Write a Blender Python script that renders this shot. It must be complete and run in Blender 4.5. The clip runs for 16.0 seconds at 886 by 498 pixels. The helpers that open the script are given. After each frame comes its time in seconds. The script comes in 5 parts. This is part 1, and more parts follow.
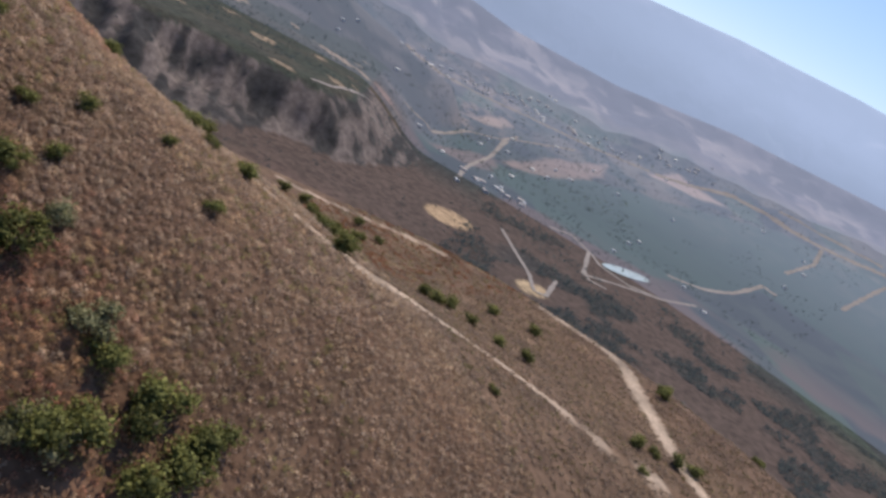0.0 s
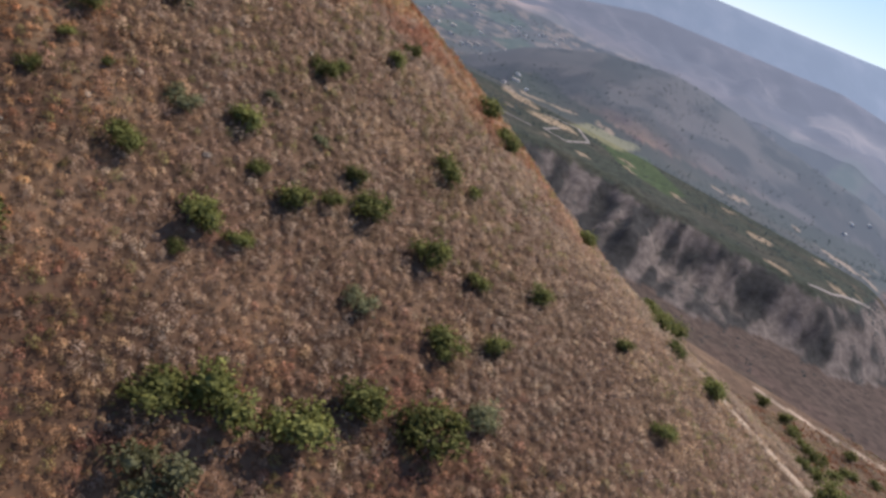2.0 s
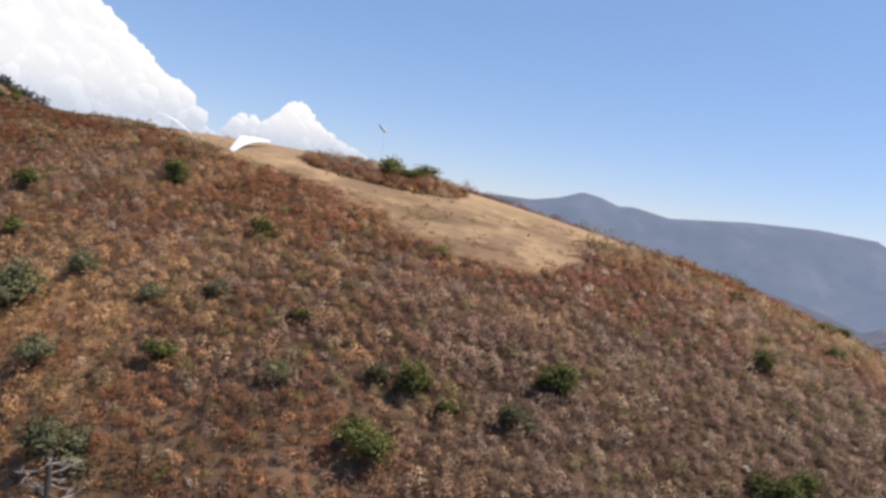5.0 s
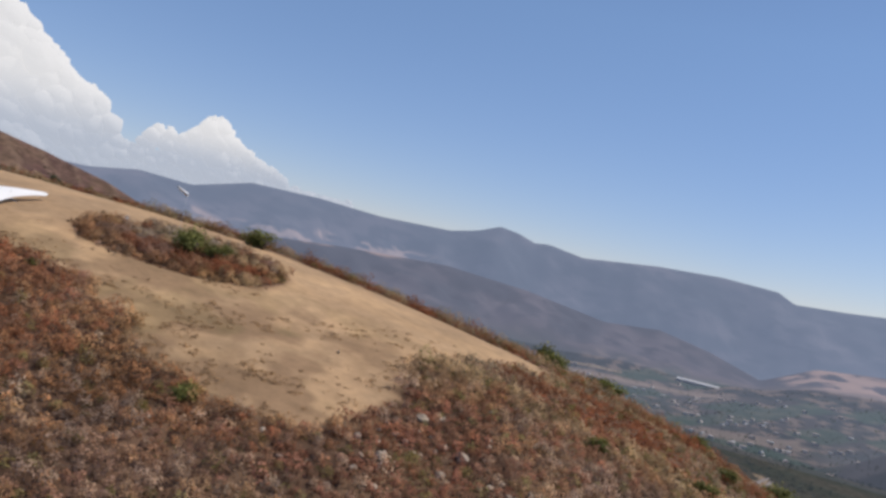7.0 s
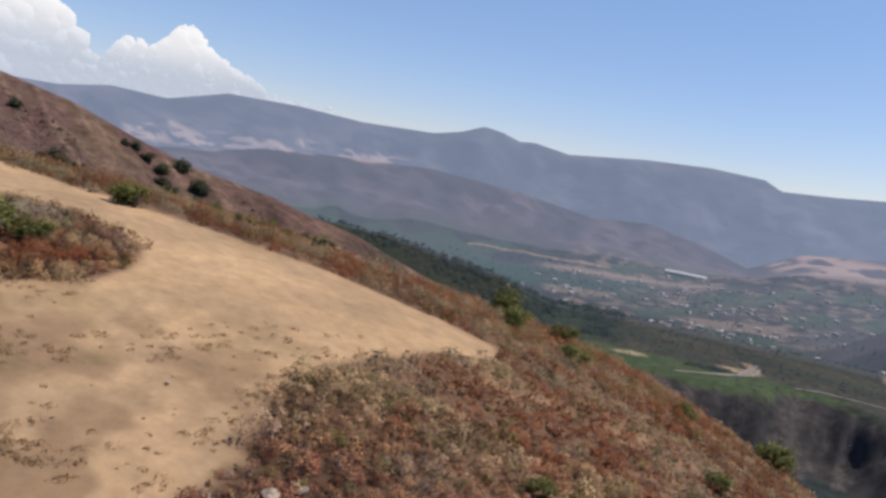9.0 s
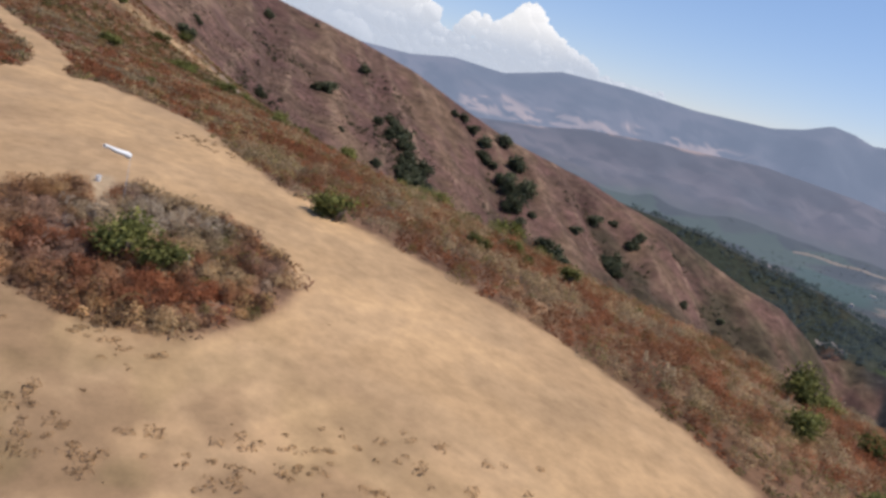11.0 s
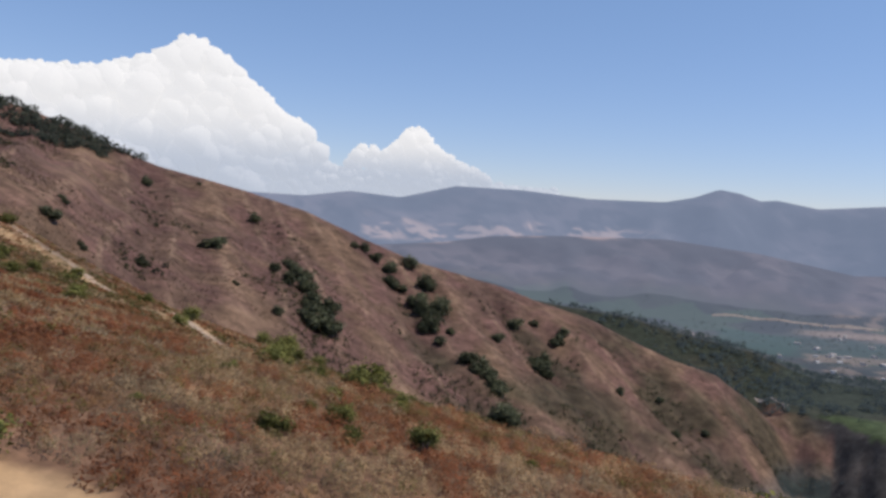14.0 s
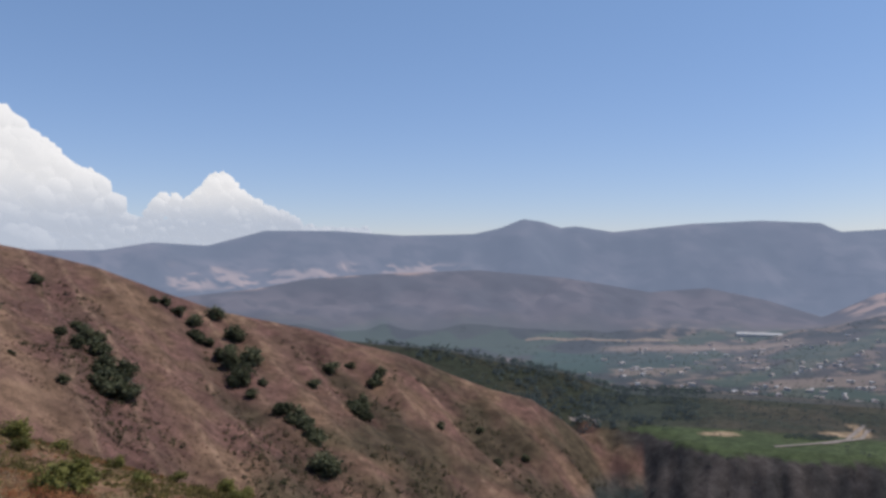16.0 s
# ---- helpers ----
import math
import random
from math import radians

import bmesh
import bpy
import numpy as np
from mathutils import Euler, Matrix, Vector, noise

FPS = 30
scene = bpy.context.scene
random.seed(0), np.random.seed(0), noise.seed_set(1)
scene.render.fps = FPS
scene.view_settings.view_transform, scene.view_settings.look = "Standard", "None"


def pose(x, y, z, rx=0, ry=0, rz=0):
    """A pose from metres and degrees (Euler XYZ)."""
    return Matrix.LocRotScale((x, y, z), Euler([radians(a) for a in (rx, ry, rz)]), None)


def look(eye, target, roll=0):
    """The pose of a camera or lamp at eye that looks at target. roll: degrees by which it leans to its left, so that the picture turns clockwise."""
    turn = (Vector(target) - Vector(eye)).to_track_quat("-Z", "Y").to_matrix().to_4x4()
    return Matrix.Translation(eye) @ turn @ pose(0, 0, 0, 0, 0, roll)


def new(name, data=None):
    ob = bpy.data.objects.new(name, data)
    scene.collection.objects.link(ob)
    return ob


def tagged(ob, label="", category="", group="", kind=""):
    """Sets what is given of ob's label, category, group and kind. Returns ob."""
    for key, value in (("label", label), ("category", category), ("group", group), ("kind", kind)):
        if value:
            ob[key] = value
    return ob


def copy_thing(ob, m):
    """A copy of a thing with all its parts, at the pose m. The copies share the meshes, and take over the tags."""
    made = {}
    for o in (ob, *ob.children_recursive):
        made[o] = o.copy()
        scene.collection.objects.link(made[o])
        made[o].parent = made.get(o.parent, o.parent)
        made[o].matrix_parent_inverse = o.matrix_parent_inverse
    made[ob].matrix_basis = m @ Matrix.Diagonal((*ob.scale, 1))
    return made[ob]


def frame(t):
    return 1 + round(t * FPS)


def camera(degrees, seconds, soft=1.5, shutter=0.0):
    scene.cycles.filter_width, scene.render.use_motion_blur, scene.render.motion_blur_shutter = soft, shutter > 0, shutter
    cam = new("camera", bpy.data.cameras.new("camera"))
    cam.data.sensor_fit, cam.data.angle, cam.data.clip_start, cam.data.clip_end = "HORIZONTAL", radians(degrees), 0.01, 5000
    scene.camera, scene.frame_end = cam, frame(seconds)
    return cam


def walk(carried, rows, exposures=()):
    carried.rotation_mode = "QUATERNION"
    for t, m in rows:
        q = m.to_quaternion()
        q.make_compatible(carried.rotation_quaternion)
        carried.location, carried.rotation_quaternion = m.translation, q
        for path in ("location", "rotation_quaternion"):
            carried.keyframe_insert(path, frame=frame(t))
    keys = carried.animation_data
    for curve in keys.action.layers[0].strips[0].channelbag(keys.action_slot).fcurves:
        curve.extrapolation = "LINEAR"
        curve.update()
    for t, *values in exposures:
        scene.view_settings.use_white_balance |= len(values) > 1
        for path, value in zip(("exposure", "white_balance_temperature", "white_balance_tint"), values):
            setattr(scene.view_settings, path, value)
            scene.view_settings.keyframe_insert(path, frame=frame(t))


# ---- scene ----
cam = camera(55.3, 16.0, 3.0)
PATH = [
    (0, (-35.99, -128.98, -11.99), (5.731, -104.863, -25.293), 29.83),
    (0.5, (-31.43, -126.50, -12.61), (6.409, -97.869, -28.390), 27.59),
    (1, (-26.76, -123.19, -13.30), (6.860, -88.983, -27.429), 26.65),
    (1.5, (-22.96, -118.50, -13.85), (4.987, -80.083, -29.435), 27.38),
    (2, (-19.53, -112.85, -14.85), (0.034, -69.916, -31.388), 26.66),
    (2.5, (-16.57, -106.66, -16.06), (-6.154, -61.418, -34.631), 21.81),
    (3, (-14.01, -99.80, -18.10), (-13.558, -53.042, -35.818), 15.46),
    (3.5, (-12.52, -92.27, -19.77), (-20.947, -45.270, -34.606), 11.54),
    (4, (-11.78, -84.84, -20.66), (-25.131, -37.841, -31.298), 8.97),
    (4.5, (-11.11, -77.17, -21.26), (-24.600, -29.369, -26.973), 8.11),
    (5, (-10.22, -69.73, -21.36), (-20.595, -20.870, -23.559), 9.01),
    (5.2, (-9.74, -66.78, -21.20), (-18.758, -17.609, -20.616), 9.29),
    (7.3, (-3.96, -40.00, -9.56), (-9.868, 9.652, -9.524), 12.48),
    (7.5, (-3.52, -37.46, -8.74), (-8.966, 12.212, -10.348), 11.87),
    (8, (-2.23, -30.59, -6.97), (-6.187, 19.115, -10.713), 9.62),
    (8.2, (-1.78, -28.17, -6.59), (-4.847, 21.481, -11.601), 8.72),
    (10.3, (-0.00, 0.00, 0.00), (-12.804, 47.888, -6.544), 15.91),
    (10.5, (-0.16, 2.41, 0.49), (-15.568, 49.223, -7.965), 16.08),
    (11, (-0.18, 8.07, 0.95), (-21.026, 52.373, -9.176), 14.53),
    (11.5, (-0.78, 13.63, 1.01), (-25.823, 56.216, -6.663), 11.71),
    (12, (-1.39, 19.52, 0.89), (-28.044, 61.263, -6.003), 8.54),
    (12.5, (-2.09, 25.26, 0.47), (-27.275, 67.680, -7.686), 6.60),
    (13, (-2.66, 30.94, 0.11), (-25.318, 75.133, -5.672), 6.22),
    (13.5, (-2.73, 36.99, 0.03), (-23.154, 82.594, -1.590), 4.44),
    (14, (-2.41, 42.56, 0.57), (-20.535, 89.103, -1.700), 3.82),
    (14.5, (-1.90, 48.10, 0.59), (-18.974, 95.034, -1.792), 3.52),
    (15, (-0.55, 53.86, 0.77), (-16.450, 101.257, 1.465), 1.72),
    (15.5, (0.76, 59.43, 0.95), (-12.366, 107.593, 3.858), 1.69),
    (16, (2.07, 64.96, 0.90), (-5.730, 114.347, 1.339), 0.00),
]
walk(cam, [(t, look(eye, target, roll)) for t, eye, target, roll in PATH],
     [(0.0, 0.30), (1.5, 0.42), (2.0, 0.44), (2.5, 0.74), (3.5, 1.25), (4.2, 0.84), (5.0, 0.30), (7.3, -0.05), (8.2, 0.06), (10.3, 0.20), (11.2, 0.20), (12.5, 0.15), (13.0, 0.18), (14.0, 0.10), (15.0, 0.10), (15.5, -0.08), (16.0, 0.02)])

# ---- sky and sun ----
SUN_AZ, SUN_EL = 76.0, 60.0        # degrees clockwise from +y, and above the horizon
world = bpy.data.worlds.new("sky")
scene.world = world
world.use_nodes = True
wn, wl = world.node_tree.nodes, world.node_tree.links
sky = wn.new("ShaderNodeTexSky")
sky.sky_type, sky.sun_disc = "NISHITA", False
sky.sun_elevation, sky.sun_rotation = radians(SUN_EL), radians(SUN_AZ)
sky.altitude, sky.air_density, sky.dust_density, sky.ozone_density = 1500, 1.0, 0.1, 4.0
wn["Background"].inputs[1].default_value = 0.126
blue = wn.new("ShaderNodeVectorMath")
blue.operation, blue.inputs[1].default_value = "MULTIPLY", (1.06, 1.02, 1.02)
wl.new(sky.outputs[0], blue.inputs[0])
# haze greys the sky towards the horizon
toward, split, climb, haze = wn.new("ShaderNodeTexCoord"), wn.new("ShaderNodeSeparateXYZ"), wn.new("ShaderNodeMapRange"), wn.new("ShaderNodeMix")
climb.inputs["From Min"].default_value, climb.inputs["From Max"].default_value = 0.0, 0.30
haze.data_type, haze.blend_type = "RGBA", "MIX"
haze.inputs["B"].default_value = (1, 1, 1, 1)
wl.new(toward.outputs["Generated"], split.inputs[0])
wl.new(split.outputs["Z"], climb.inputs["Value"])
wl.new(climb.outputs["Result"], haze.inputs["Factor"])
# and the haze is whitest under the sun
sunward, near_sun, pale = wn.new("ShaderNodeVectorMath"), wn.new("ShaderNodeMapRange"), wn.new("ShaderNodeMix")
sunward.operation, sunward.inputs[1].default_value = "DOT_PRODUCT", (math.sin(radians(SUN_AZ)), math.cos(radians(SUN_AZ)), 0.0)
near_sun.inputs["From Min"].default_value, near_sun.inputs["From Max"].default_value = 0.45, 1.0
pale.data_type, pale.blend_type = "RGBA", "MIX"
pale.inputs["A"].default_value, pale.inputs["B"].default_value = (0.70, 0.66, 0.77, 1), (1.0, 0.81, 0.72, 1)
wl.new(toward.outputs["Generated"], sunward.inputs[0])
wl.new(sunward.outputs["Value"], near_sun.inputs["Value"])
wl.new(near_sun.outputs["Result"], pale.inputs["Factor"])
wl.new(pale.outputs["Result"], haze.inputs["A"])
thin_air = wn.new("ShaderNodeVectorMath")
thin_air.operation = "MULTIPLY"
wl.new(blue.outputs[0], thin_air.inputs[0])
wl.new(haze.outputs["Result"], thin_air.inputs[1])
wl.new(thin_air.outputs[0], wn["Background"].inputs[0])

sun = new("sun", bpy.data.lights.new("sun", "SUN"))
sun.data.energy, sun.data.angle, sun.data.color = 3.5, radians(0.5), (1.0, 0.90, 0.78)
to_sun = Vector((math.sin(radians(SUN_AZ)) * math.cos(radians(SUN_EL)), math.cos(radians(SUN_AZ)) * math.cos(radians(SUN_EL)), math.sin(radians(SUN_EL))))
sun.matrix_world = look(to_sun * 300, (0, 0, 0))

# ---- lie of the land ----
rng = np.random.default_rng(7)


def soft_plus(u, w):
    return w * np.logaddexp(0, u / w)


def soft_max(a, b, w):
    return w * np.logaddexp(a / w, b / w)


def step(a, b, v):
    u = np.clip((v - a) / (b - a), 0, 1)
    return u * u * (3 - 2 * u)


def lattice(ix, iy, seed):
    n = (ix.astype(np.int64) * 374761393 + iy.astype(np.int64) * 668265263 + seed * 1442695041) & 0x7FFFFFFF
    n = ((n ^ (n >> 13)) * 1274126177) & 0x7FFFFFFF
    return ((n ^ (n >> 16)) & 0xFFFF) / 65535.0


def value_noise(x, y, size, seed=0):
    """Smooth noise from 0 to 1 with spots of that size."""
    x, y = np.asarray(x, float) / size, np.asarray(y, float) / size
    ix, iy = np.floor(x), np.floor(y)
    u, v = x - ix, y - iy
    u, v = u * u * (3 - 2 * u), v * v * (3 - 2 * v)
    a, b = lattice(ix, iy, seed), lattice(ix + 1, iy, seed)
    c, d = lattice(ix, iy + 1, seed), lattice(ix + 1, iy + 1, seed)
    return (a * (1 - u) + b * u) * (1 - v) + (c * (1 - u) + d * u) * v


def fractal(x, y, size, seed=0, octaves=4):
    total, weight, amp = 0.0, 0.0, 1.0
    for k in range(octaves):
        total = total + amp * value_noise(x + 17.3 * k, y - 9.1 * k, size / 2**k, seed + k)
        weight += amp
        amp *= 0.5
    return total / weight


def spur(x, y):
    """The launch spur: a rounded crest that falls to the east, steep to the south."""
    z = -44.267 - 0.5516 * (x + 50) - 0.0632 * (y - 60)
    z = z - 0.8174 * soft_plus(x - 30.17, 18.29) + 1.5989 * soft_plus(x - 115.9, 112.3)
    z = z - 0.8862 * soft_plus(9.33 - 0.6042 * x - y, 25.26) - 0.2778 * soft_plus(y - 147.2 - 0.7044 * x, 40.85)
    for a, b, s, k in ((-30, 30, 25, -1.18), (-40, -25, 25, 8.63), (20, -30, 25, -3.97), (60, 10, 35, -7.87), (-60, 120, 35, 1.36),
                       (-150, 180, 60, 2.21), (120, 0, 50, 2.96), (0, 110, 35, -0.45), (-130, 90, 50, -5.18), (-100, 0, 50, 12.29),
                       (25, 50, 25, -0.33), (200, -30, 70, 7.18), (-150, 240, 40, 4.3), (-205, 225, 40, -5.4), (-250, 195, 40, -3.5), (-255, 260, 45, 4.7),
                       (-200, 150, 30, -2.9), (-160, 130, 28, -0.8), (-88, 73, 22, -0.8), (-300, 230, 50, 8.6)):
        z = z + k * np.exp(-((x - a) ** 2 + (y - b) ** 2) / (2 * s * s))
    return z


# Crest of the next ridge by bearing, at 1400 m
RIDGE_AZ = (-180, -130, -90, -60, -46.5, -41, -39, -33.5, -30, -26, -22.5, -20.5, -16.8, -14.5, -11, -7.5, -5.3, -2.8, -0.7, 1.5, 3.9, 8, 14)
RIDGE_Z = (-300, 60, 260, 190, 109, 57, 40, 11, -13, -52, -84, -94, -114, -133, -154, -190, -209, -223, -257, -302, -352, -440, -520)
# Wooded foot behind it, mesa edge and the hill on the mesa
FOOT_AZ, FOOT_EL = (-20, -14.5, -8.4, -0.8, 4.4, 6, 9), (-5.3, -5.5, -6.1, -7.4, -9.1, -10.6, -14)
MESA_AZ, MESA_R = (-2, 3, 8, 13, 18, 22, 26, 32, 38, 43, 50, 54, 58, 61), (1640, 1560, 1440, 1425, 1480, 1540, 1460, 1490, 1450, 1475, 1560, 1618, 1800, 2300)
HILL_AZ, HILL_EL = (18, 24, 29, 34, 40, 48, 57, 60), (-9, -5.5, -3.4, -2.7, -3.3, -4.2, -6.2, -9)
# The far edge of the valley floor, as seen
BASE_AZ, BASE_EL = (-30, 0, 11, 18, 25, 47, 53, 67, 75, 84, 120), (-5.2, -5.4, -4.9, -3.6, -3.4, -3.8, -4.6, -3.8, -2.9, -2.0, -2)
# The ranges across the valley: elevation of their crests
NEAR_AZ, NEAR_EL = (-60, -30, -21, -18, -14, -6.5, -0.8, 4.7, 8.3, 11.7, 15, 18, 23, 30, 43, 47.5, 58, 66, 74, 84, 100), (-4, -3.0, -2.1, -1.5, -1.2, -0.9, -1.4, -2.3, -2.0, -2.7, -3.7, -2.2, -1.6, 0.2, 1.0, 0.5, -0.7, -0.5, 0.5, 1.0, 1.5)
FAR_AZ = (-180, -60, -35, -30.5, -27.6, -24.2, -20.5, -16, -11.6, -6.8, -5, -3.5, -2.2, -1.0, 0, 2.4, 7.3, 11.5, 14.9, 16, 19, 23, 30, 43, 49, 55, 63.5, 71, 79, 95, 130, 180)
FAR_EL = (1, 0.5, 0.4, 0.4, 0.9, 0.7, 1.7, 1.7, 1.4, 1.5, 1.9, 2.5, 2.3, 1.9, 2.0, 1.6, 2.1, 2.25, 2.05, 1.5, 1.65, 2.0, 2.6, 3.3, 3.7, 4.1, 5.1, 5.7, 5.9, 5.5, 3, 1)


def tan_deg(v):
    return np.tan(np.radians(v))


def gully_at(x, y, width=185, wander=60, seed=11):
    """1 on the floor of a gully of the next ridge, 0 on the rib between two."""
    along = 0.76 * x + 0.65 * y + 69.5 + wander * (fractal(x, y, 260, seed, 3) - 0.5)
    return 1 - np.abs(((along / width) % 1.0) * 2 - 1)


def far_land(x, y):
    az, r = np.degrees(np.arctan2(x, y)), np.hypot(x, y)
    valley = -385 + 8 * (fractal(x, y, 500, 3) - 0.5)
    valley = valley + (tan_deg(np.interp(az, BASE_AZ, BASE_EL)) * 3700 - valley) * step(2200, 3700, r)
    # the next ridge with its gullies
    d = 1500 - r
    crest = np.interp(az, RIDGE_AZ, RIDGE_Z) * 1500 / 1400
    ridge = crest - 0.26 * np.clip(d, 0, 200) - 0.15 * np.clip(d - 200, 0, 450) - 0.3 * np.clip(d - 650, 0, 600) - 0.35 * np.clip(-d, 0, 2000)
    amount = step(-20, 90, d) * step(1050, 380, d)
    ridge = ridge - amount * ((4 + 13 * fractal(x, y, 210, 19, 2)) * step(0, 1, gully_at(x, y)) + 6 * step(0, 1, gully_at(x, y, 61, 55, 13)) - 5 + 13 * (fractal(x, y, 110, 21) - 0.5))
    foot = tan_deg(np.interp(az, FOOT_AZ, FOOT_EL)) * 1900 - 0.22 * np.abs(r - 1900) + 14 * (fractal(x, y, 150, 31) - 0.5)
    foot = np.where(az > 9, -600, foot)
    # the mesa with its cliff
    edge = np.interp(az, MESA_AZ, MESA_R) + 150 * (fractal(x, y, 130, 41) - 0.5)
    inside = step(-1.5, 0.5, az) * step(59, 51, az)
    drop = step(-210, 10, r - edge) ** 0.9
    back = step(2500, 1900, r) * (az < 24) + (az >= 24) * step(3300, 2500, r)
    rib = np.abs(((az * 0.62 + 0.9 * fractal(x, y, 80, 47, 3)) % 1.0) * 2 - 1) + 0.5 * np.abs(((az * 1.5 + 0.8 * fractal(x, y, 60, 48, 2)) % 1.0) * 2 - 1)
    mesa = -385 + 95 * inside * drop * back - 10 * rib * drop * (1 - drop) * 4 * inside
    hill = tan_deg(np.interp(az, HILL_AZ, HILL_EL)) * 2500 - 0.3 * np.abs(r - 2500) + 24 * (fractal(x, y, 180, 51) - 0.5)
    hill = np.where((az < 18) | (az > 60), -600, hill)
    z = soft_max(soft_max(valley, ridge, 5), soft_max(foot, soft_max(mesa, hill, 6), 5), 5)
    # the ranges
    n1 = tan_deg(np.interp(az, NEAR_AZ, NEAR_EL)) * 4100
    low = valley
    rise = step(3300, 4100, r + 260 * (fractal(x, y, 420, 61) - 0.5))
    fold = np.abs(fractal(x, y, 300, 64, 3) - 0.5) * 2 + 0.25 * np.abs(fractal(x, y, 130, 66, 2) - 0.5) * 2
    rise = rise * (1 - 0.55 * np.clip(0.75 - fold, 0, 1) * step(4101, 3900, r))
    z = z + np.maximum(n1 - low, 0) * rise * (r < 4101) + np.maximum(n1 - low, 0) * step(4600, 4101, r) * (r >= 4101)
    n2 = tan_deg(np.interp(az, FAR_AZ, FAR_EL)) * 4600
    return np.where(r > 4101, np.maximum(z, low + (n2 - low) * step(4120, 4600, r + 150 * (fractal(x, y, 260, 71) - 0.5) * step(4600, 4480, r)) * (1 - 0.22 * np.clip(0.7 - fold, 0, 1) * step(4600, 4420, r))), z)


def ground_height(x, y):
    x, y = np.asarray(x, float), np.asarray(y, float)
    az, r = np.degrees(np.arctan2(x, y)), np.hypot(x, y)
    east = step(40, 80, az) * step(150, 110, az)
    west = step(-75, -62, az) * step(-24, -32, az)
    r0, r1 = 300 + 50 * east + 70 * west, 520 + 90 * east + 90 * west
    w = step(r0, r1, r)
    near = spur(np.clip(x, -600, 520), np.clip(y, -500, 520))
    near = near + 0.9 * (fractal(x, y, 14, 5, 3) - 0.5) * (1 - pad_mask(x, y))
    return near * (1 - w) + np.maximum(far_land(x, y), -900) * w


# ---- the launch pad, its island of brush, the track and the trails ----
PAD = ((-112, 88), (-104, 97), (-85, 98), (-70, 90), (-58, 83), (-48, 80), (-40, 82), (-26, 83), (-17, 82), (-8, 79), (-1, 75), (0, 69),
       (-6, 62), (-12, 51), (-15, 42), (-16, 32), (-17, 25), (-21, 20), (-28, 18), (-34, 21), (-40, 28), (-47, 33), (-58, 36), (-72, 44), (-86, 56), (-104, 77))
TRACK = ((-104, 88), (-120, 102), (-134, 111), (-157, 121), (-176, 130), (-190, 134))
PAVED = ((-188, 133), (-214, 153), (-236, 173), (-246, 172), (-258, 175), (-275, 187), (-294, 202))
TRAIL = ((101, 12), (95, -4), (100, -13), (105, -22), (116, -27), (150, -24), (176, -24), (197, -38), (207, -55), (213, -69), (228, -80), (240, -94))
ROAD = ((360, 30), (362, -8), (350, -26), (331, -40), (304, -61), (280, -78), (262, -98))
BACK_TRAIL = ((275, 156), (290, 140), (312, 118), (330, 98), (338, 84))
LOWER_ROAD = ((-250, 262), (-225, 266), (-190, 250), (-150, 225), (-108, 184), (-90, 166))


def inside(x, y, polygon):
    """Signed distance to a polygon, positive within."""
    x, y = np.asarray(x, float), np.asarray(y, float)
    best, odd = np.full(x.shape, 1e9), np.zeros(x.shape, bool)
    for (ax, ay), (bx, by) in zip(polygon, polygon[1:] + polygon[:1]):
        t = np.clip(((x - ax) * (bx - ax) + (y - ay) * (by - ay)) / ((bx - ax) ** 2 + (by - ay) ** 2), 0, 1)
        best = np.minimum(best, np.hypot(x - ax - t * (bx - ax), y - ay - t * (by - ay)))
        odd ^= ((ay > y) != (by > y)) & (x < (bx - ax) * (y - ay) / (by - ay + 1e-12) + ax)
    return np.where(odd, best, -best)


def off_line(x, y, line):
    best = np.full(np.shape(x), 1e9)
    for (ax, ay), (bx, by) in zip(line, line[1:]):
        t = np.clip(((x - ax) * (bx - ax) + (y - ay) * (by - ay)) / ((bx - ax) ** 2 + (by - ay) ** 2), 0, 1)
        best = np.minimum(best, np.hypot(x - ax - t * (bx - ax), y - ay - t * (by - ay)))
    return best


def island_in(x, y):
    u, v = (x + 47) / 12.8, (y - 54) / 10.6
    return 1 - (np.abs(u) ** 2.4 + np.abs(v) ** 2.4) ** (1 / 2.4)


def pad_mask(x, y):
    wob = 2.4 * (fractal(x, y, 7, 81, 3) - 0.5) + 3.6 * (fractal(x, y, 4, 83, 3) - 0.5) * step(50, 38, y)
    pad = step(-0.6, 0.9, inside(x, y, PAD) + wob) * step(0.04, -0.06, island_in(x, y) + wob * 0.03)
    track = step(3.4, 2.4, off_line(x, y, TRACK) + wob * 0.5)
    return np.maximum(pad, track)


def path_mask(x, y):
    wob = 1.2 * (fractal(x, y, 5, 82, 3) - 0.5)
    a = step(3.9, 2.7, off_line(x, y, TRAIL) + wob * 0.6)
    b = step(5.0, 3.5, off_line(x, y, ROAD) + wob)
    c = step(2.6, 1.4, off_line(x, y, LOWER_ROAD) + wob)
    d = step(2.9, 1.6, off_line(x, y, BACK_TRAIL) + wob)
    return np.maximum(np.maximum(a, d), np.maximum(b, np.maximum(c, paved_mask(x, y))))


def paved_mask(x, y):
    return step(5.2, 4.2, off_line(x, y, PAVED))


def mix(a, b, w):
    return a * (1 - w[..., None]) + np.asarray(b) * w[..., None]


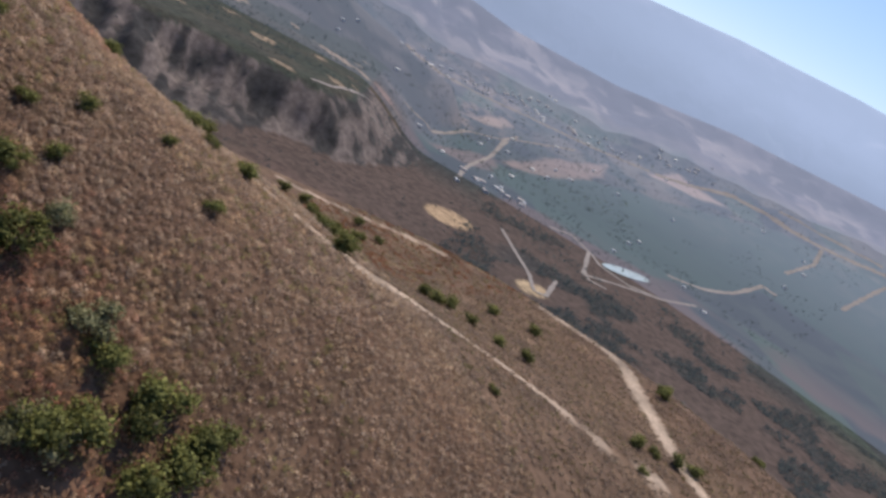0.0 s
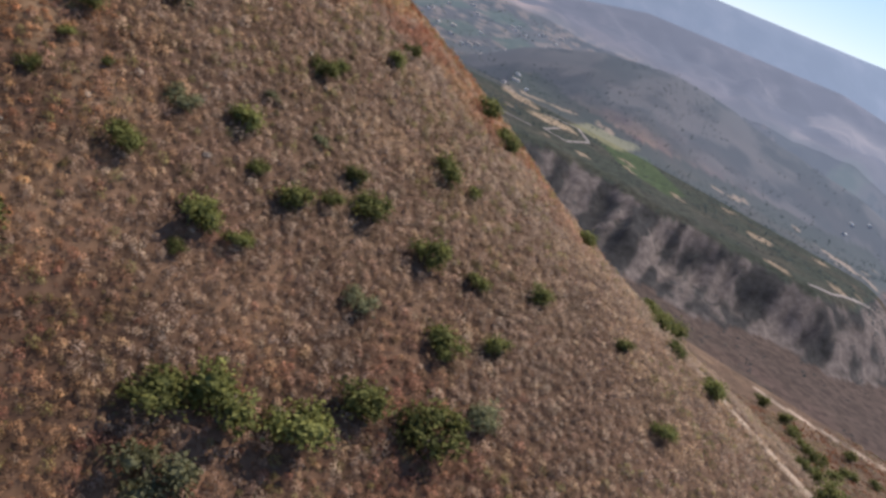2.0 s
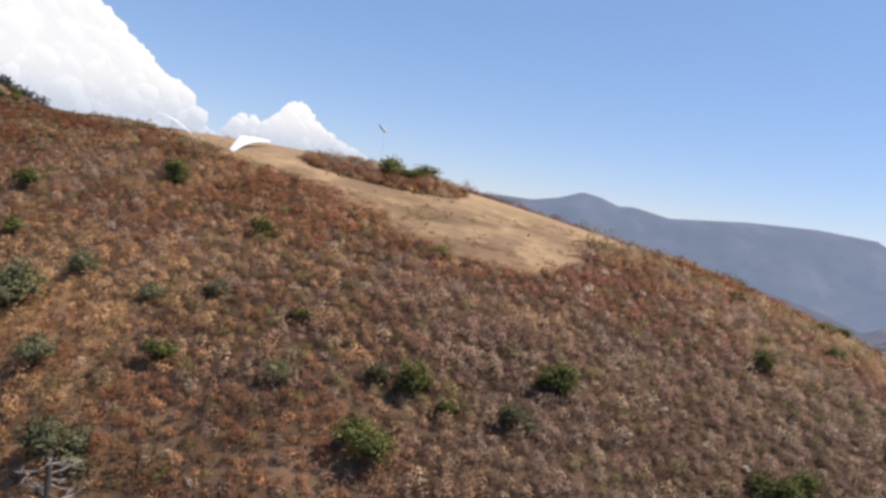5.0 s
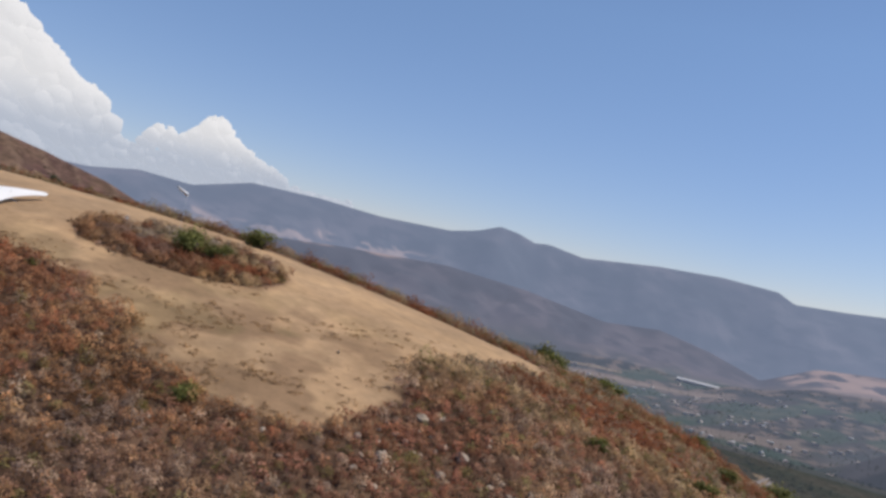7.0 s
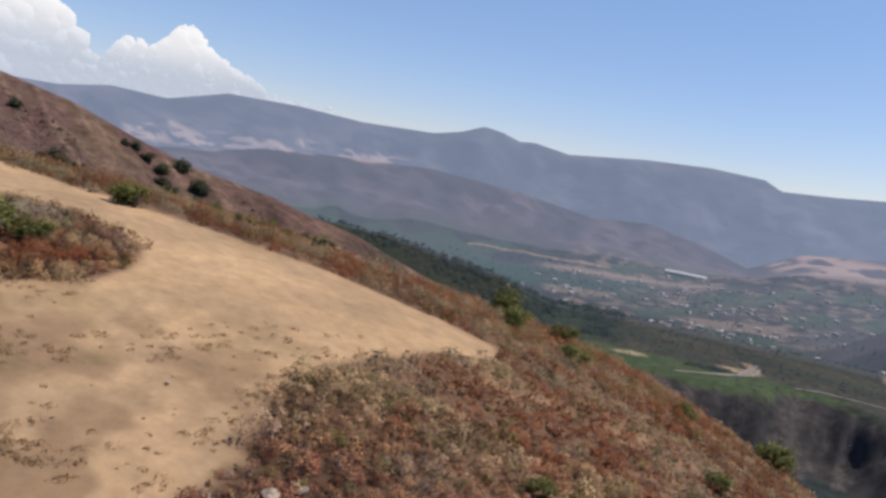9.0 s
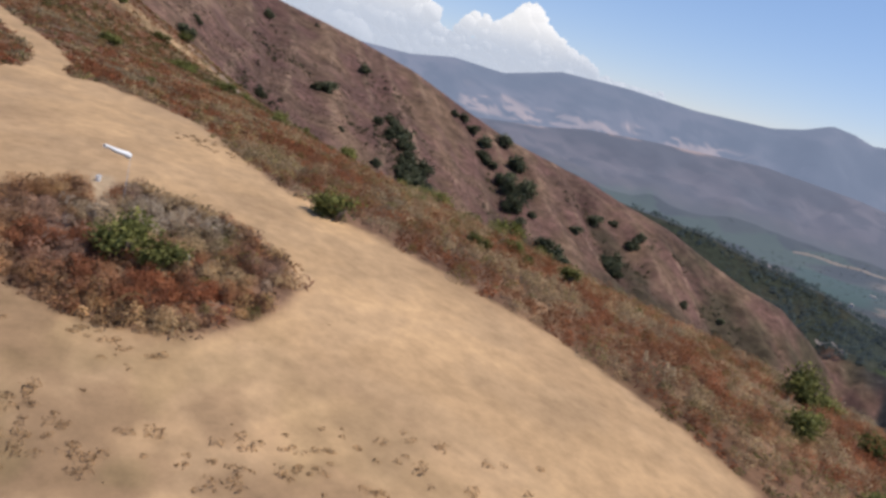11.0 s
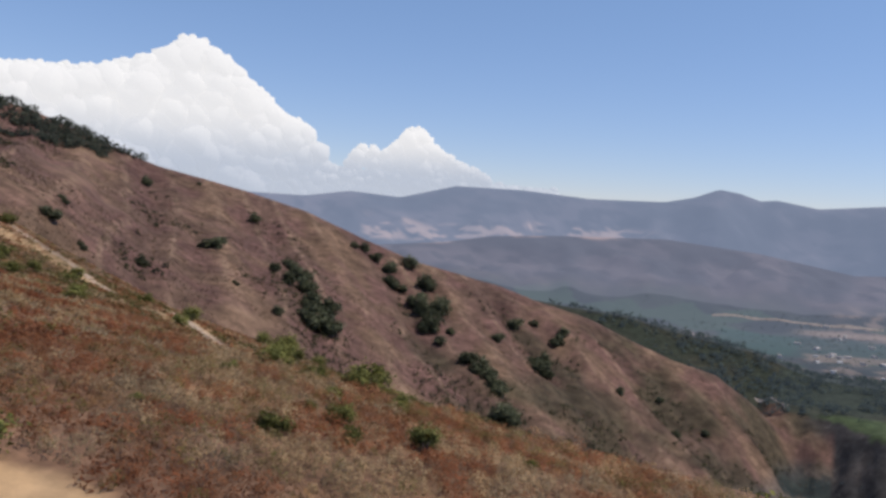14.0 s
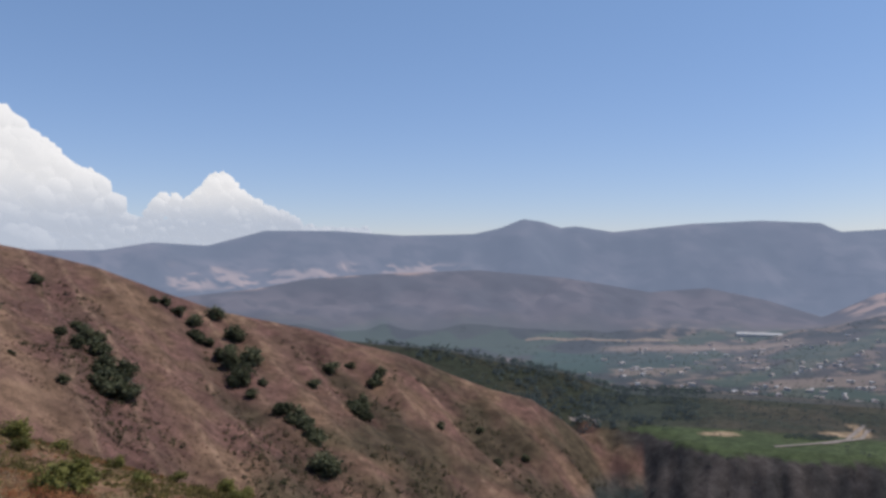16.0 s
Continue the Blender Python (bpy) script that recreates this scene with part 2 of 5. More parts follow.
# Orchards, brown plots and bare fields on the valley floor
VALLEY_FIELDS = ((((1889, 944), (2300, 1100), (2620, 1010), (2900, 820), (3250, 560), (3300, 150), (3000, -60), (2606, -61), (2607, 371), (2018, 500), (1860, 691)), (0.034, 0.058, 0.046)),
                 (((1698, 1112), (2056, 1247), (2192, 1202), (1855, 1025), (1680, 1034)), (0.030, 0.052, 0.040)),
                 (((2101, 1091), (2513, 1163), (2860, 1120), (2700, 1040), (2314, 1030)), (0.190, 0.135, 0.105)),
                 (((1839, 1305), (2157, 1430), (2306, 1389), (2096, 1278), (1861, 1231)), (0.210, 0.150, 0.105)),
                 (((1740, 1090), (1800, 1010), (1950, 1000), (2120, 1100), (2000, 1130)), (0.120, 0.085, 0.070)),
                 (((3059, 1035), (3244, 1005), (3200, 772), (3094, 851)), (0.270, 0.195, 0.155)),
                 (((2360, 1420), (2600, 1450), (2590, 1370), (2390, 1370)), (0.240, 0.175, 0.135)),
                 (((-180, 2780), (80, 2820), (110, 3190), (-150, 3260)), (0.026, 0.058, 0.044)),
                 (((110, 2760), (340, 2800), (350, 2900), (120, 2880)), (0.150, 0.120, 0.092)),
                 (((560, 2560), (840, 2530), (850, 2640), (560, 2670)), (0.170, 0.135, 0.108)))


def ground_colour(x, y, z):
    az, r = np.degrees(np.arctan2(x, y)), np.hypot(x, y)
    n, m, big = fractal(x, y, 9, 91), fractal(x, y, 45, 92), fractal(x, y, 160, 93)
    c = mix(np.full(x.shape + (3,), (0.150, 0.085, 0.050)), (0.260, 0.165, 0.094), step(0.40, 0.70, n))
    c = mix(c, (0.165, 0.098, 0.066), step(0.5, 0.7, m) * 0.7)
    c = mix(c, (0.105, 0.070, 0.048), 0.7 * step(-45, -5, x) * np.maximum(step(40, 5, y), step(60, 90, x)) * (1 - 0.7 * step(-22, -42, y) * step(50, 22, x)))
    c = mix(c, (0.150, 0.076, 0.046), 0.6 * step(-22, -42, y) * step(50, 22, x) * step(-40, -25, x))
    c = mix(c, (0.200, 0.098, 0.062), 0.65 * step(-95, -115, x) * step(60, 80, y) * step(0.3, 0.5, n))
    litter = (1 - 0.8 * step(-38, -54, x)) * step(54, 44, y) * step(150, 110, x) * step(-130, -110, x) * (1 - step(0.52, 0.66, n) * 0.6)
    c = mix(c, (0.105, 0.062, 0.040), litter * 0.8)
    straw = step(-40, -56, x) * step(14, -6, y) * step(-75, -55, y) + step(-30, -42, x) * step(-26, -38, y)
    c = mix(c, (0.40, 0.245, 0.120), np.clip(straw, 0, 1) * step(0.36, 0.60, n) * 0.8)
    band = step(11, 5, off_line(x, y, ((-320, 275), (-300, 262), (-263, 229), (-246, 240), (-225, 262), (-190, 246), (-150, 221), (-112, 184))) + 5 * (fractal(x, y, 9, 213, 3) - 0.5))
    c = mix(c, (0.40, 0.275, 0.150), band * 0.85)
    # far slopes: dry purple-brown scrub, with green in the hollows
    floor = gully_at(x, y)
    slope = mix(np.full(x.shape + (3,), (0.142, 0.088, 0.066)), (0.185, 0.120, 0.078), step(0.35, 0.75, fractal(x, y, 60, 94) * 0.6 + 0.45 * (1 - floor)))
    slope = mix(slope, (0.158, 0.086, 0.074), step(0.42, 0.62, fractal(x, y, 35, 194)) * 0.65)
    # pale bare soil along the ribs
    slope = mix(slope, (0.270, 0.185, 0.125), step(0.16, 0.02, gully_at(x, y, 61, 55, 13)) * step(0.36, 0.56, fractal(x, y, 90, 196, 3)) * 0.75)
    slope = mix(slope, (0.230, 0.150, 0.098), step(0.30, 0.0, floor) * step(0.35, 0.55, fractal(x, y, 120, 197, 2)) * 0.5)
    slope = mix(slope, (0.050, 0.050, 0.028), step(0.46, 0.66, fractal(x, y, 70, 95) * 0.62 + 0.22 * floor + 0.16 * step(-130, -260, z)) * step(-120, -210, z) * 0.7)
    slope = slope * (0.44 + 0.72 * fractal(x, y, 26, 195, 4))[..., None] * (0.97, 0.96, 1.0)
    c = mix(c, slope, step(300, 480, r))
    # the valley: orchards, fields and bare plots, its base tone blued for haze
    u, v = x * 0.8 + y * 0.6 + 30 * (fractal(x, y, 200, 100, 2) - 0.5), y * 0.8 - x * 0.6
    cell, cell2 = lattice(np.floor(u / 210), np.floor(v / 120), 5), lattice(np.floor(u / 46), np.floor(v / 30), 9)
    vall = mix(np.full(x.shape + (3,), (0.026, 0.034, 0.034)), (0.038, 0.048, 0.043), step(0.4, 0.6, fractal(x, y, 120, 96)))
    town = step(0.48, 0.6, fractal(x, y, 900, 101, 2) + 0.16 * step(1900, 2500, r) * step(-2, 6, az) * step(30, 22, az))
    vall = mix(vall, (0.060, 0.056, 0.054), town * step(0.35, 0.6, fractal(x, y, 60, 116)) * 0.7)
    vall = mix(vall, (0.150, 0.118, 0.096), step(0.72, 0.76, cell2) * town * 0.8)
    vall = mix(vall, (0.040, 0.066, 0.045), step(0.22, 0.18, cell) * 0.7)
    vall = mix(vall, (0.26, 0.20, 0.15), step(0.52, 0.60, fractal(x, y, 160, 113)) * step(2700, 3000, r) * step(60, 68, az) * 0.22)
    vall = mix(vall, (0.078, 0.056, 0.047), np.clip(step(0.42, 0.56, fractal(x, y, 300, 103)) + step(1950, 1600, r), 0, 1) * step(2400, 1900, r) * step(34, 40, az))
    vall = mix(vall, (0.20, 0.155, 0.125), step(3250, 3290, r) * step(3380, 3340, r) * step(1, 3, az) * step(15, 12, az) * 0.8)
    vall = mix(vall, (0.026, 0.048, 0.040), step(2750, 2850, r) * step(3240, 3180, r) * step(-3, 0, az) * step(9, 6, az) * 0.85)
    vall = mix(vall, (0.135, 0.118, 0.102), step(2800, 2950, r) * step(42, 50, az) * step(0.44, 0.58, fractal(x, y, 42, 120, 3)) * 0.3)
    # gully darkness painted into the flat's colour, as shade, below the dirt road
    vall = mix(vall, (0.034, 0.036, 0.036), step(0.47, 0.58, fractal(x, y, 90, 130, 3)) * step(950, 1100, r) * step(1900, 1600, r) * step(64, 70, az) * step(0.9, 1.2, np.hypot((x - 1275) / 90, (y - 440) / 70)) * 0.8)
    for field, tone in VALLEY_FIELDS:
        vall = mix(vall, tone, step(-14, 10, inside(x, y, field) + 26 * (fractal(x, y, 60, 125, 2) - 0.5)) * (0.6 + 0.4 * fractal(x, y, 34, 126, 2)))
    flat = step(-340, -365, z) * step(900, 1300, r) + step(2250, 2500, r) * step(3800, 3550, r)
    c = mix(c, vall, np.clip(flat, 0, 1))
    c = mix(c, (0.022, 0.030, 0.020), step(1560, 1640, r) * step(-21, -16, az) * step(10, 6, az) * step(2500, 2200, r) * 0.9)
    # haze put into the hill's blue-grey colours
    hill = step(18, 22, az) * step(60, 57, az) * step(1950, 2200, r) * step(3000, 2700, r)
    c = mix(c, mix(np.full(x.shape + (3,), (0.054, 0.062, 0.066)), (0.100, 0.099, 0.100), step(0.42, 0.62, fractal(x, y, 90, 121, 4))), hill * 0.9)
    # cliff shade and haze painted in: dark rock west, lighter past bearing 18
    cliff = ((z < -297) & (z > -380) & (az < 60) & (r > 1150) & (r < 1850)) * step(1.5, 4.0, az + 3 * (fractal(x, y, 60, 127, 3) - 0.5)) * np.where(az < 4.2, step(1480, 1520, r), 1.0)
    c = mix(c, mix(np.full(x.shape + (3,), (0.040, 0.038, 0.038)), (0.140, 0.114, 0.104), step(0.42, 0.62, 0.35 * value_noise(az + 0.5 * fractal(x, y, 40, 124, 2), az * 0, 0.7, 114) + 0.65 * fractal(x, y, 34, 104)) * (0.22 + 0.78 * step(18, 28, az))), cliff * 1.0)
    mesa = (z < -270) & (z > -298) & (az > 1) & (az < 54) & (r > 1400) & (r < 2300)
    c = mix(c, (0.036, 0.046, 0.036), mesa * 0.8)
    c = mix(c, (0.058, 0.082, 0.036), mesa * np.maximum(step(3.0, 3.6, az) * step(24, 21, az) * step(1575, 1555, r), step(-6, 6, inside(x, y, ((954, 1525), (1110, 1570), (1076, 1321), (990, 1259), (933, 1367))))) * (0.65 + 0.35 * fractal(x, y, 18, 122)))
    c = mix(c, (0.24, 0.18, 0.125), mesa * step(0.71, 0.73, fractal(x, y, 80, 98)) * (az > 24))
    for px, py, rx, ry in ((236, 1508, 34, 15), (440, 1530, 40, 22), (470, 1580, 10, 46), (835, 1540, 60, 40)):
        c = mix(c, (0.30, 0.225, 0.15), mesa * step(1.15, 0.85, np.hypot((x - px) / rx, (y - py) / ry) + 0.6 * (fractal(x, y, 22, 123) - 0.5)))
    c = mix(c, (0.175, 0.165, 0.095), mesa * step(-6, 4, inside(x, y, ((905, 1600), (1010, 1710), (1110, 1620), (1000, 1520)))) * 0.9)
    # sand plots on the flat below the cliff
    plot = step(1.1, 0.9, np.hypot((x - 1300) / 62, (y - 667) / 44))
    c = mix(c, (0.34, 0.24, 0.15), plot)
    plot = step(1.15, 0.85, np.hypot((x - 1262) / 40, (y - 430) / 26) + 0.5 * (fractal(x, y, 25, 105) - 0.5))
    c = mix(c, (0.36, 0.27, 0.17), plot)
    # bare ground and scrub on the ranges, haze put in as blue-grey base colours
    gx, gy = np.radians(az) * 4300 + 0.25 * r, z * 2.0 + 0.35 * r
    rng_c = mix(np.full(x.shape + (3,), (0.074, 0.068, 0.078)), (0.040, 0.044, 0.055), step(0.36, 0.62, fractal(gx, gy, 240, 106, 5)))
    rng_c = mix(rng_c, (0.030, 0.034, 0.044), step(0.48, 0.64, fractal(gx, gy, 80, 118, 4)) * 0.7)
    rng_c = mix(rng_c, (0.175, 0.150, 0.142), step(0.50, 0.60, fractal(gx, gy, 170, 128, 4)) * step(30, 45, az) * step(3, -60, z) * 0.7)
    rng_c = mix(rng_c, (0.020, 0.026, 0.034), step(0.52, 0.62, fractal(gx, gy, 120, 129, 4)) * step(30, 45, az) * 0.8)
    streak = fractal(gx * 0.6, gy, 55, 107, 4)
    tan_spot = step(0.50, 0.57, streak) * step(0.40, 0.50, fractal(gx, gy, 260, 117, 2)) * step(-30, -26, az) * step(-6, -10, az) * step(-175, -145, z) * step(-20, -50, z) * step(4060, 4100, r)
    tan_spot = np.maximum(tan_spot, step(0.42, 0.52, fractal(x, y, 110, 108)) * step(14, 15.5, az) * step(25, 22, az) * step(-240, -215, z) * step(-120, -150, z) * (r < 4100))
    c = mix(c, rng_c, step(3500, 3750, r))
    c = mix(c, (0.36, 0.25, 0.20), tan_spot * step(3500, 3700, r) * 0.65)
    pad = pad_mask(x, y)
    sand = mix(np.full(x.shape + (3,), (0.452, 0.298, 0.164)), (0.362, 0.238, 0.136), step(0.4, 0.8, fractal(x, y, 16, 99)) * 0.7)
    sand = mix(sand, (0.36, 0.245, 0.145), step(0.46, 0.62, fractal(x, y, 5, 110, 4)) * 0.45)
    dry = step(66, 30, y) * step(-80, -50, x)
    sand = mix(sand, (0.250, 0.160, 0.092), dry * step(0.36, 0.58, fractal(x, y, 4.0, 109, 4)) * 0.85)
    sand = mix(sand, (0.215, 0.160, 0.075), dry * step(0.56, 0.70, fractal(x, y, 5.5, 111, 3)) * 0.4)
    c = mix(c, sand, pad)
    c = mix(c, (0.42, 0.31, 0.20), step(1.3, 0.6, off_line(x, y, ((-59, 61), (-54.5, 57), (-50, 55.5), (-44.5, 53)))))
    c = mix(c, (0.36, 0.275, 0.208), path_mask(x, y) * (r < 420))
    return mix(c, (0.175, 0.150, 0.142), paved_mask(x, y) * (1 - pad))


def sheet(name, radii, bearings, closed):
    """One stretch of ground between two radii, as a net of rings and spokes."""
    az, r = np.meshgrid(np.radians(bearings), radii)
    x, y = r * np.sin(az), r * np.cos(az)
    z = ground_height(x, y)
    # painted haze: emission strength by distance and sunward bearing, kept in tint's alpha
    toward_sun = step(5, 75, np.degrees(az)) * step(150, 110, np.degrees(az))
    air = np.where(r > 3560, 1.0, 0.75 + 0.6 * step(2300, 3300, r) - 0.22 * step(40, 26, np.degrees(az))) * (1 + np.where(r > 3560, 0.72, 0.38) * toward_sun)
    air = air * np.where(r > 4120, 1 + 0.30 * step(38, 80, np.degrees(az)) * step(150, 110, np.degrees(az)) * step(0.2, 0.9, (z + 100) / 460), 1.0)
    rows, cols = x.shape
    i = np.arange(rows * cols).reshape(rows, cols)
    quads = np.stack([i[:-1, :-1], i[:-1, 1:], i[1:, 1:], i[1:, :-1]], -1).reshape(-1, 4)
    if closed:
        quads = np.concatenate([quads, np.stack([i[:-1, -1], i[:-1, 0], i[1:, 0], i[1:, -1]], -1)])
    me = bpy.data.meshes.new(name)
    me.vertices.add(x.size)
    me.vertices.foreach_set("co", np.stack([x, y, z], -1).ravel())
    me.loops.add(quads.size)
    me.loops.foreach_set("vertex_index", quads[:, ::-1].ravel())
    me.polygons.add(len(quads))
    me.polygons.foreach_set("loop_start", np.arange(0, quads.size, 4))
    me.polygons.foreach_set("use_smooth", np.ones(len(quads), bool))
    tint = me.color_attributes.new("tint", "FLOAT_COLOR", "POINT")
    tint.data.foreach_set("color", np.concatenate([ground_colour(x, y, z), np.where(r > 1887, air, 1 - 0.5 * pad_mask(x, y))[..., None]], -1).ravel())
    me.update(calc_edges=True)
    return new(name, me)


# ---- materials ----
def material(name):
    m = bpy.data.materials.new(name)
    m.use_nodes = True
    return m, m.node_tree.nodes, m.node_tree.links, m.node_tree.nodes["Principled BSDF"]


def ground_material():
    m, n, l, p = material("dry_ground")
    tint = n.new("ShaderNodeAttribute")
    tint.attribute_name = "tint"
    where = n.new("ShaderNodeTexCoord")
    fine = n.new("ShaderNodeTexNoise")
    fine.inputs["Scale"].default_value, fine.inputs["Detail"].default_value = 0.55, 10
    fine.inputs["Roughness"].default_value = 0.68
    l.new(where.outputs["Object"], fine.inputs["Vector"])
    ramp = n.new("ShaderNodeMapRange")
    ramp.inputs["From Min"].default_value, ramp.inputs["From Max"].default_value = 0.3, 0.7
    ramp.inputs["To Min"].default_value, ramp.inputs["To Max"].default_value = -0.42, 0.42
    l.new(fine.outputs["Fac"], ramp.inputs["Value"])
    grit = n.new("ShaderNodeMath")
    grit.operation = "MULTIPLY_ADD"
    grit.inputs[2].default_value = 1.0
    l.new(ramp.outputs["Result"], grit.inputs[0])
    l.new(tint.outputs["Alpha"], grit.inputs[1])
    drift = n.new("ShaderNodeTexNoise")
    drift.inputs["Scale"].default_value, drift.inputs["Detail"].default_value = 0.07, 7
    l.new(where.outputs["Object"], drift.inputs["Vector"])
    wide = n.new("ShaderNodeMapRange")
    wide.inputs["From Min"].default_value, wide.inputs["From Max"].default_value = 0.3, 0.7
    wide.inputs["To Min"].default_value, wide.inputs["To Max"].default_value = -0.36, 0.36
    l.new(drift.outputs["Fac"], wide.inputs["Value"])
    rough = n.new("ShaderNodeMath")
    rough.operation = "MULTIPLY_ADD"
    rough.inputs[2].default_value = 1.0
    l.new(wide.outputs["Result"], rough.inputs[0])
    l.new(tint.outputs["Alpha"], rough.inputs[1])
    both = n.new("ShaderNodeMath")
    both.operation = "MULTIPLY"
    l.new(grit.outputs[0], both.inputs[0])
    l.new(rough.outputs[0], both.inputs[1])
    mul = n.new("ShaderNodeVectorMath")
    mul.operation = "MULTIPLY"
    l.new(tint.outputs["Color"], mul.inputs[0])
    l.new(both.outputs[0], mul.inputs[1])
    l.new(mul.outputs[0], p.inputs["Base Color"])
    p.inputs["Roughness"].default_value = 0.95
    p.inputs["Specular IOR Level"].default_value = 0.15
    bump = n.new("ShaderNodeBump")
    bump.inputs["Strength"].default_value, bump.inputs["Distance"].default_value = 0.5, 0.12
    l.new(fine.outputs["Fac"], bump.inputs["Height"])
    l.new(bump.outputs["Normal"], p.inputs["Normal"])
    return m


def distance_material(name, haze_glow):
    """Far land: its own colours, with haze painted over them as bluish emission."""
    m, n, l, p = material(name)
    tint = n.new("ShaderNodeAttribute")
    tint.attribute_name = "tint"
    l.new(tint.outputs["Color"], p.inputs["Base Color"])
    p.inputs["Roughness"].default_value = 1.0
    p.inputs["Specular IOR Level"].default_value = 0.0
    p.inputs["Emission Color"].default_value = (*haze_glow, 1)
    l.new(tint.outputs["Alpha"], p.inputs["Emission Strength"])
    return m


GROUND = ground_material()
bearings = np.concatenate([np.arange(-100, 105, 0.3), np.arange(105, 260, 2.5)])
NEAR_R = np.concatenate([[0.01], np.linspace(0.5, 8, 8), np.geomspace(9, 1300, 340), np.arange(1312, 1900, 12)])
ground = sheet("ground", NEAR_R, bearings, True)
ground.data.materials.append(GROUND)
tagged(ground, "dry brown chaparral hillside with a bare sandy launch pad", "ground", kind="structure")
for name, radii, haze_glow, label in (
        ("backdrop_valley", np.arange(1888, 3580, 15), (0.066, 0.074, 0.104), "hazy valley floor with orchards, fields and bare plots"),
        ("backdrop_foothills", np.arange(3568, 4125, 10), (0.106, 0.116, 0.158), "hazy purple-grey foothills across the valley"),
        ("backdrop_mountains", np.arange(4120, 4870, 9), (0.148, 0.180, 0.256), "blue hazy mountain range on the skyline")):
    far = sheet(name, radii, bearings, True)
    far.data.materials.append(distance_material(name, haze_glow))
    tagged(far, label, "mountains", kind="structure")


# ---- helpers for things ----
def at_ground(x, y):
    return float(ground_height(np.array([x]), np.array([y]))[0])


def mesh_from(name, verts, faces, mat, smooth=False, tint=None, normals=None):
    """A mesh out of arrays; faces all have the same number of corners."""
    verts, faces = np.asarray(verts, float), np.asarray(faces, int)
    me = bpy.data.meshes.new(name)
    me.vertices.add(len(verts))
    me.vertices.foreach_set("co", verts.ravel())
    me.loops.add(faces.size)
    me.loops.foreach_set("vertex_index", faces.ravel())
    me.polygons.add(len(faces))
    me.polygons.foreach_set("loop_start", np.arange(0, faces.size, faces.shape[1]))
    me.polygons.foreach_set("use_smooth", np.full(len(faces), smooth))
    if tint is not None:
        layer = me.color_attributes.new("tint", "FLOAT_COLOR", "POINT")
        layer.data.foreach_set("color", np.concatenate([tint, np.ones((len(verts), 1))], 1).ravel())
    me.update(calc_edges=True)
    me.materials.append(mat)
    if normals is not None:
        me.normals_split_custom_set_from_vertices(np.asarray(normals, np.float32))
    return me


def part(name, bm, mat, parent, label=""):
    """Links a bmesh as one mesh object under a thing or a part."""
    me = bpy.data.meshes.new(name)
    bm.to_mesh(me)
    bm.free()
    me.materials.append(mat)
    ob = new(name, me)
    ob.parent = parent
    if label:
        ob["label"] = label
    return ob


def tube(bm, points, radii, sides=6):
    """A tapered tube along points."""
    rings = []
    for k, (p, r) in enumerate(zip(points, radii)):
        p = Vector(p)
        a, b = Vector(points[max(k - 1, 0)]), Vector(points[min(k + 1, len(points) - 1)])
        q = (b - a).to_track_quat("Z", "Y")
        rings.append([bm.verts.new(p + q @ Vector((r * math.cos(2 * math.pi * i / sides), r * math.sin(2 * math.pi * i / sides), 0))) for i in range(sides)])
    for lower, upper in zip(rings, rings[1:]):
        for i in range(sides):
            bm.faces.new((lower[i], lower[(i + 1) % sides], upper[(i + 1) % sides], upper[i])).smooth = True
    bm.faces.new(rings[0][::-1])
    bm.faces.new(rings[-1])


def plain(name, colour, rough=0.8, metal=0.0, spread=0.25, scale=6.0, relief=0.0):
    """A material with grain at two scales."""
    m, n, l, p = material(name)
    where = n.new("ShaderNodeTexCoord")
    grain, stain = n.new("ShaderNodeTexNoise"), n.new("ShaderNodeTexNoise")
    grain.inputs["Scale"].default_value, grain.inputs["Detail"].default_value = scale, 6
    stain.inputs["Scale"].default_value = scale / 9
    l.new(where.outputs["Object"], grain.inputs["Vector"])
    l.new(where.outputs["Object"], stain.inputs["Vector"])
    total = n.new("ShaderNodeMath")
    l.new(grain.outputs["Fac"], total.inputs[0])
    l.new(stain.outputs["Fac"], total.inputs[1])
    span = n.new("ShaderNodeMapRange")
    span.inputs["From Min"].default_value, span.inputs["From Max"].default_value = 0.7, 1.3
    span.inputs["To Min"].default_value, span.inputs["To Max"].default_value = 1 - spread, 1 + spread
    l.new(total.outputs[0], span.inputs["Value"])
    mul = n.new("ShaderNodeVectorMath")
    mul.operation = "MULTIPLY"
    mul.inputs[0].default_value = colour
    l.new(span.outputs["Result"], mul.inputs[1])
    l.new(mul.outputs[0], p.inputs["Base Color"])
    p.inputs["Roughness"].default_value, p.inputs["Metallic"].default_value = rough, metal
    if relief:
        bump = n.new("ShaderNodeBump")
        bump.inputs["Strength"].default_value, bump.inputs["Distance"].default_value = 0.6, relief
        l.new(grain.outputs["Fac"], bump.inputs["Height"])
        l.new(bump.outputs["Normal"], p.inputs["Normal"])
    return m


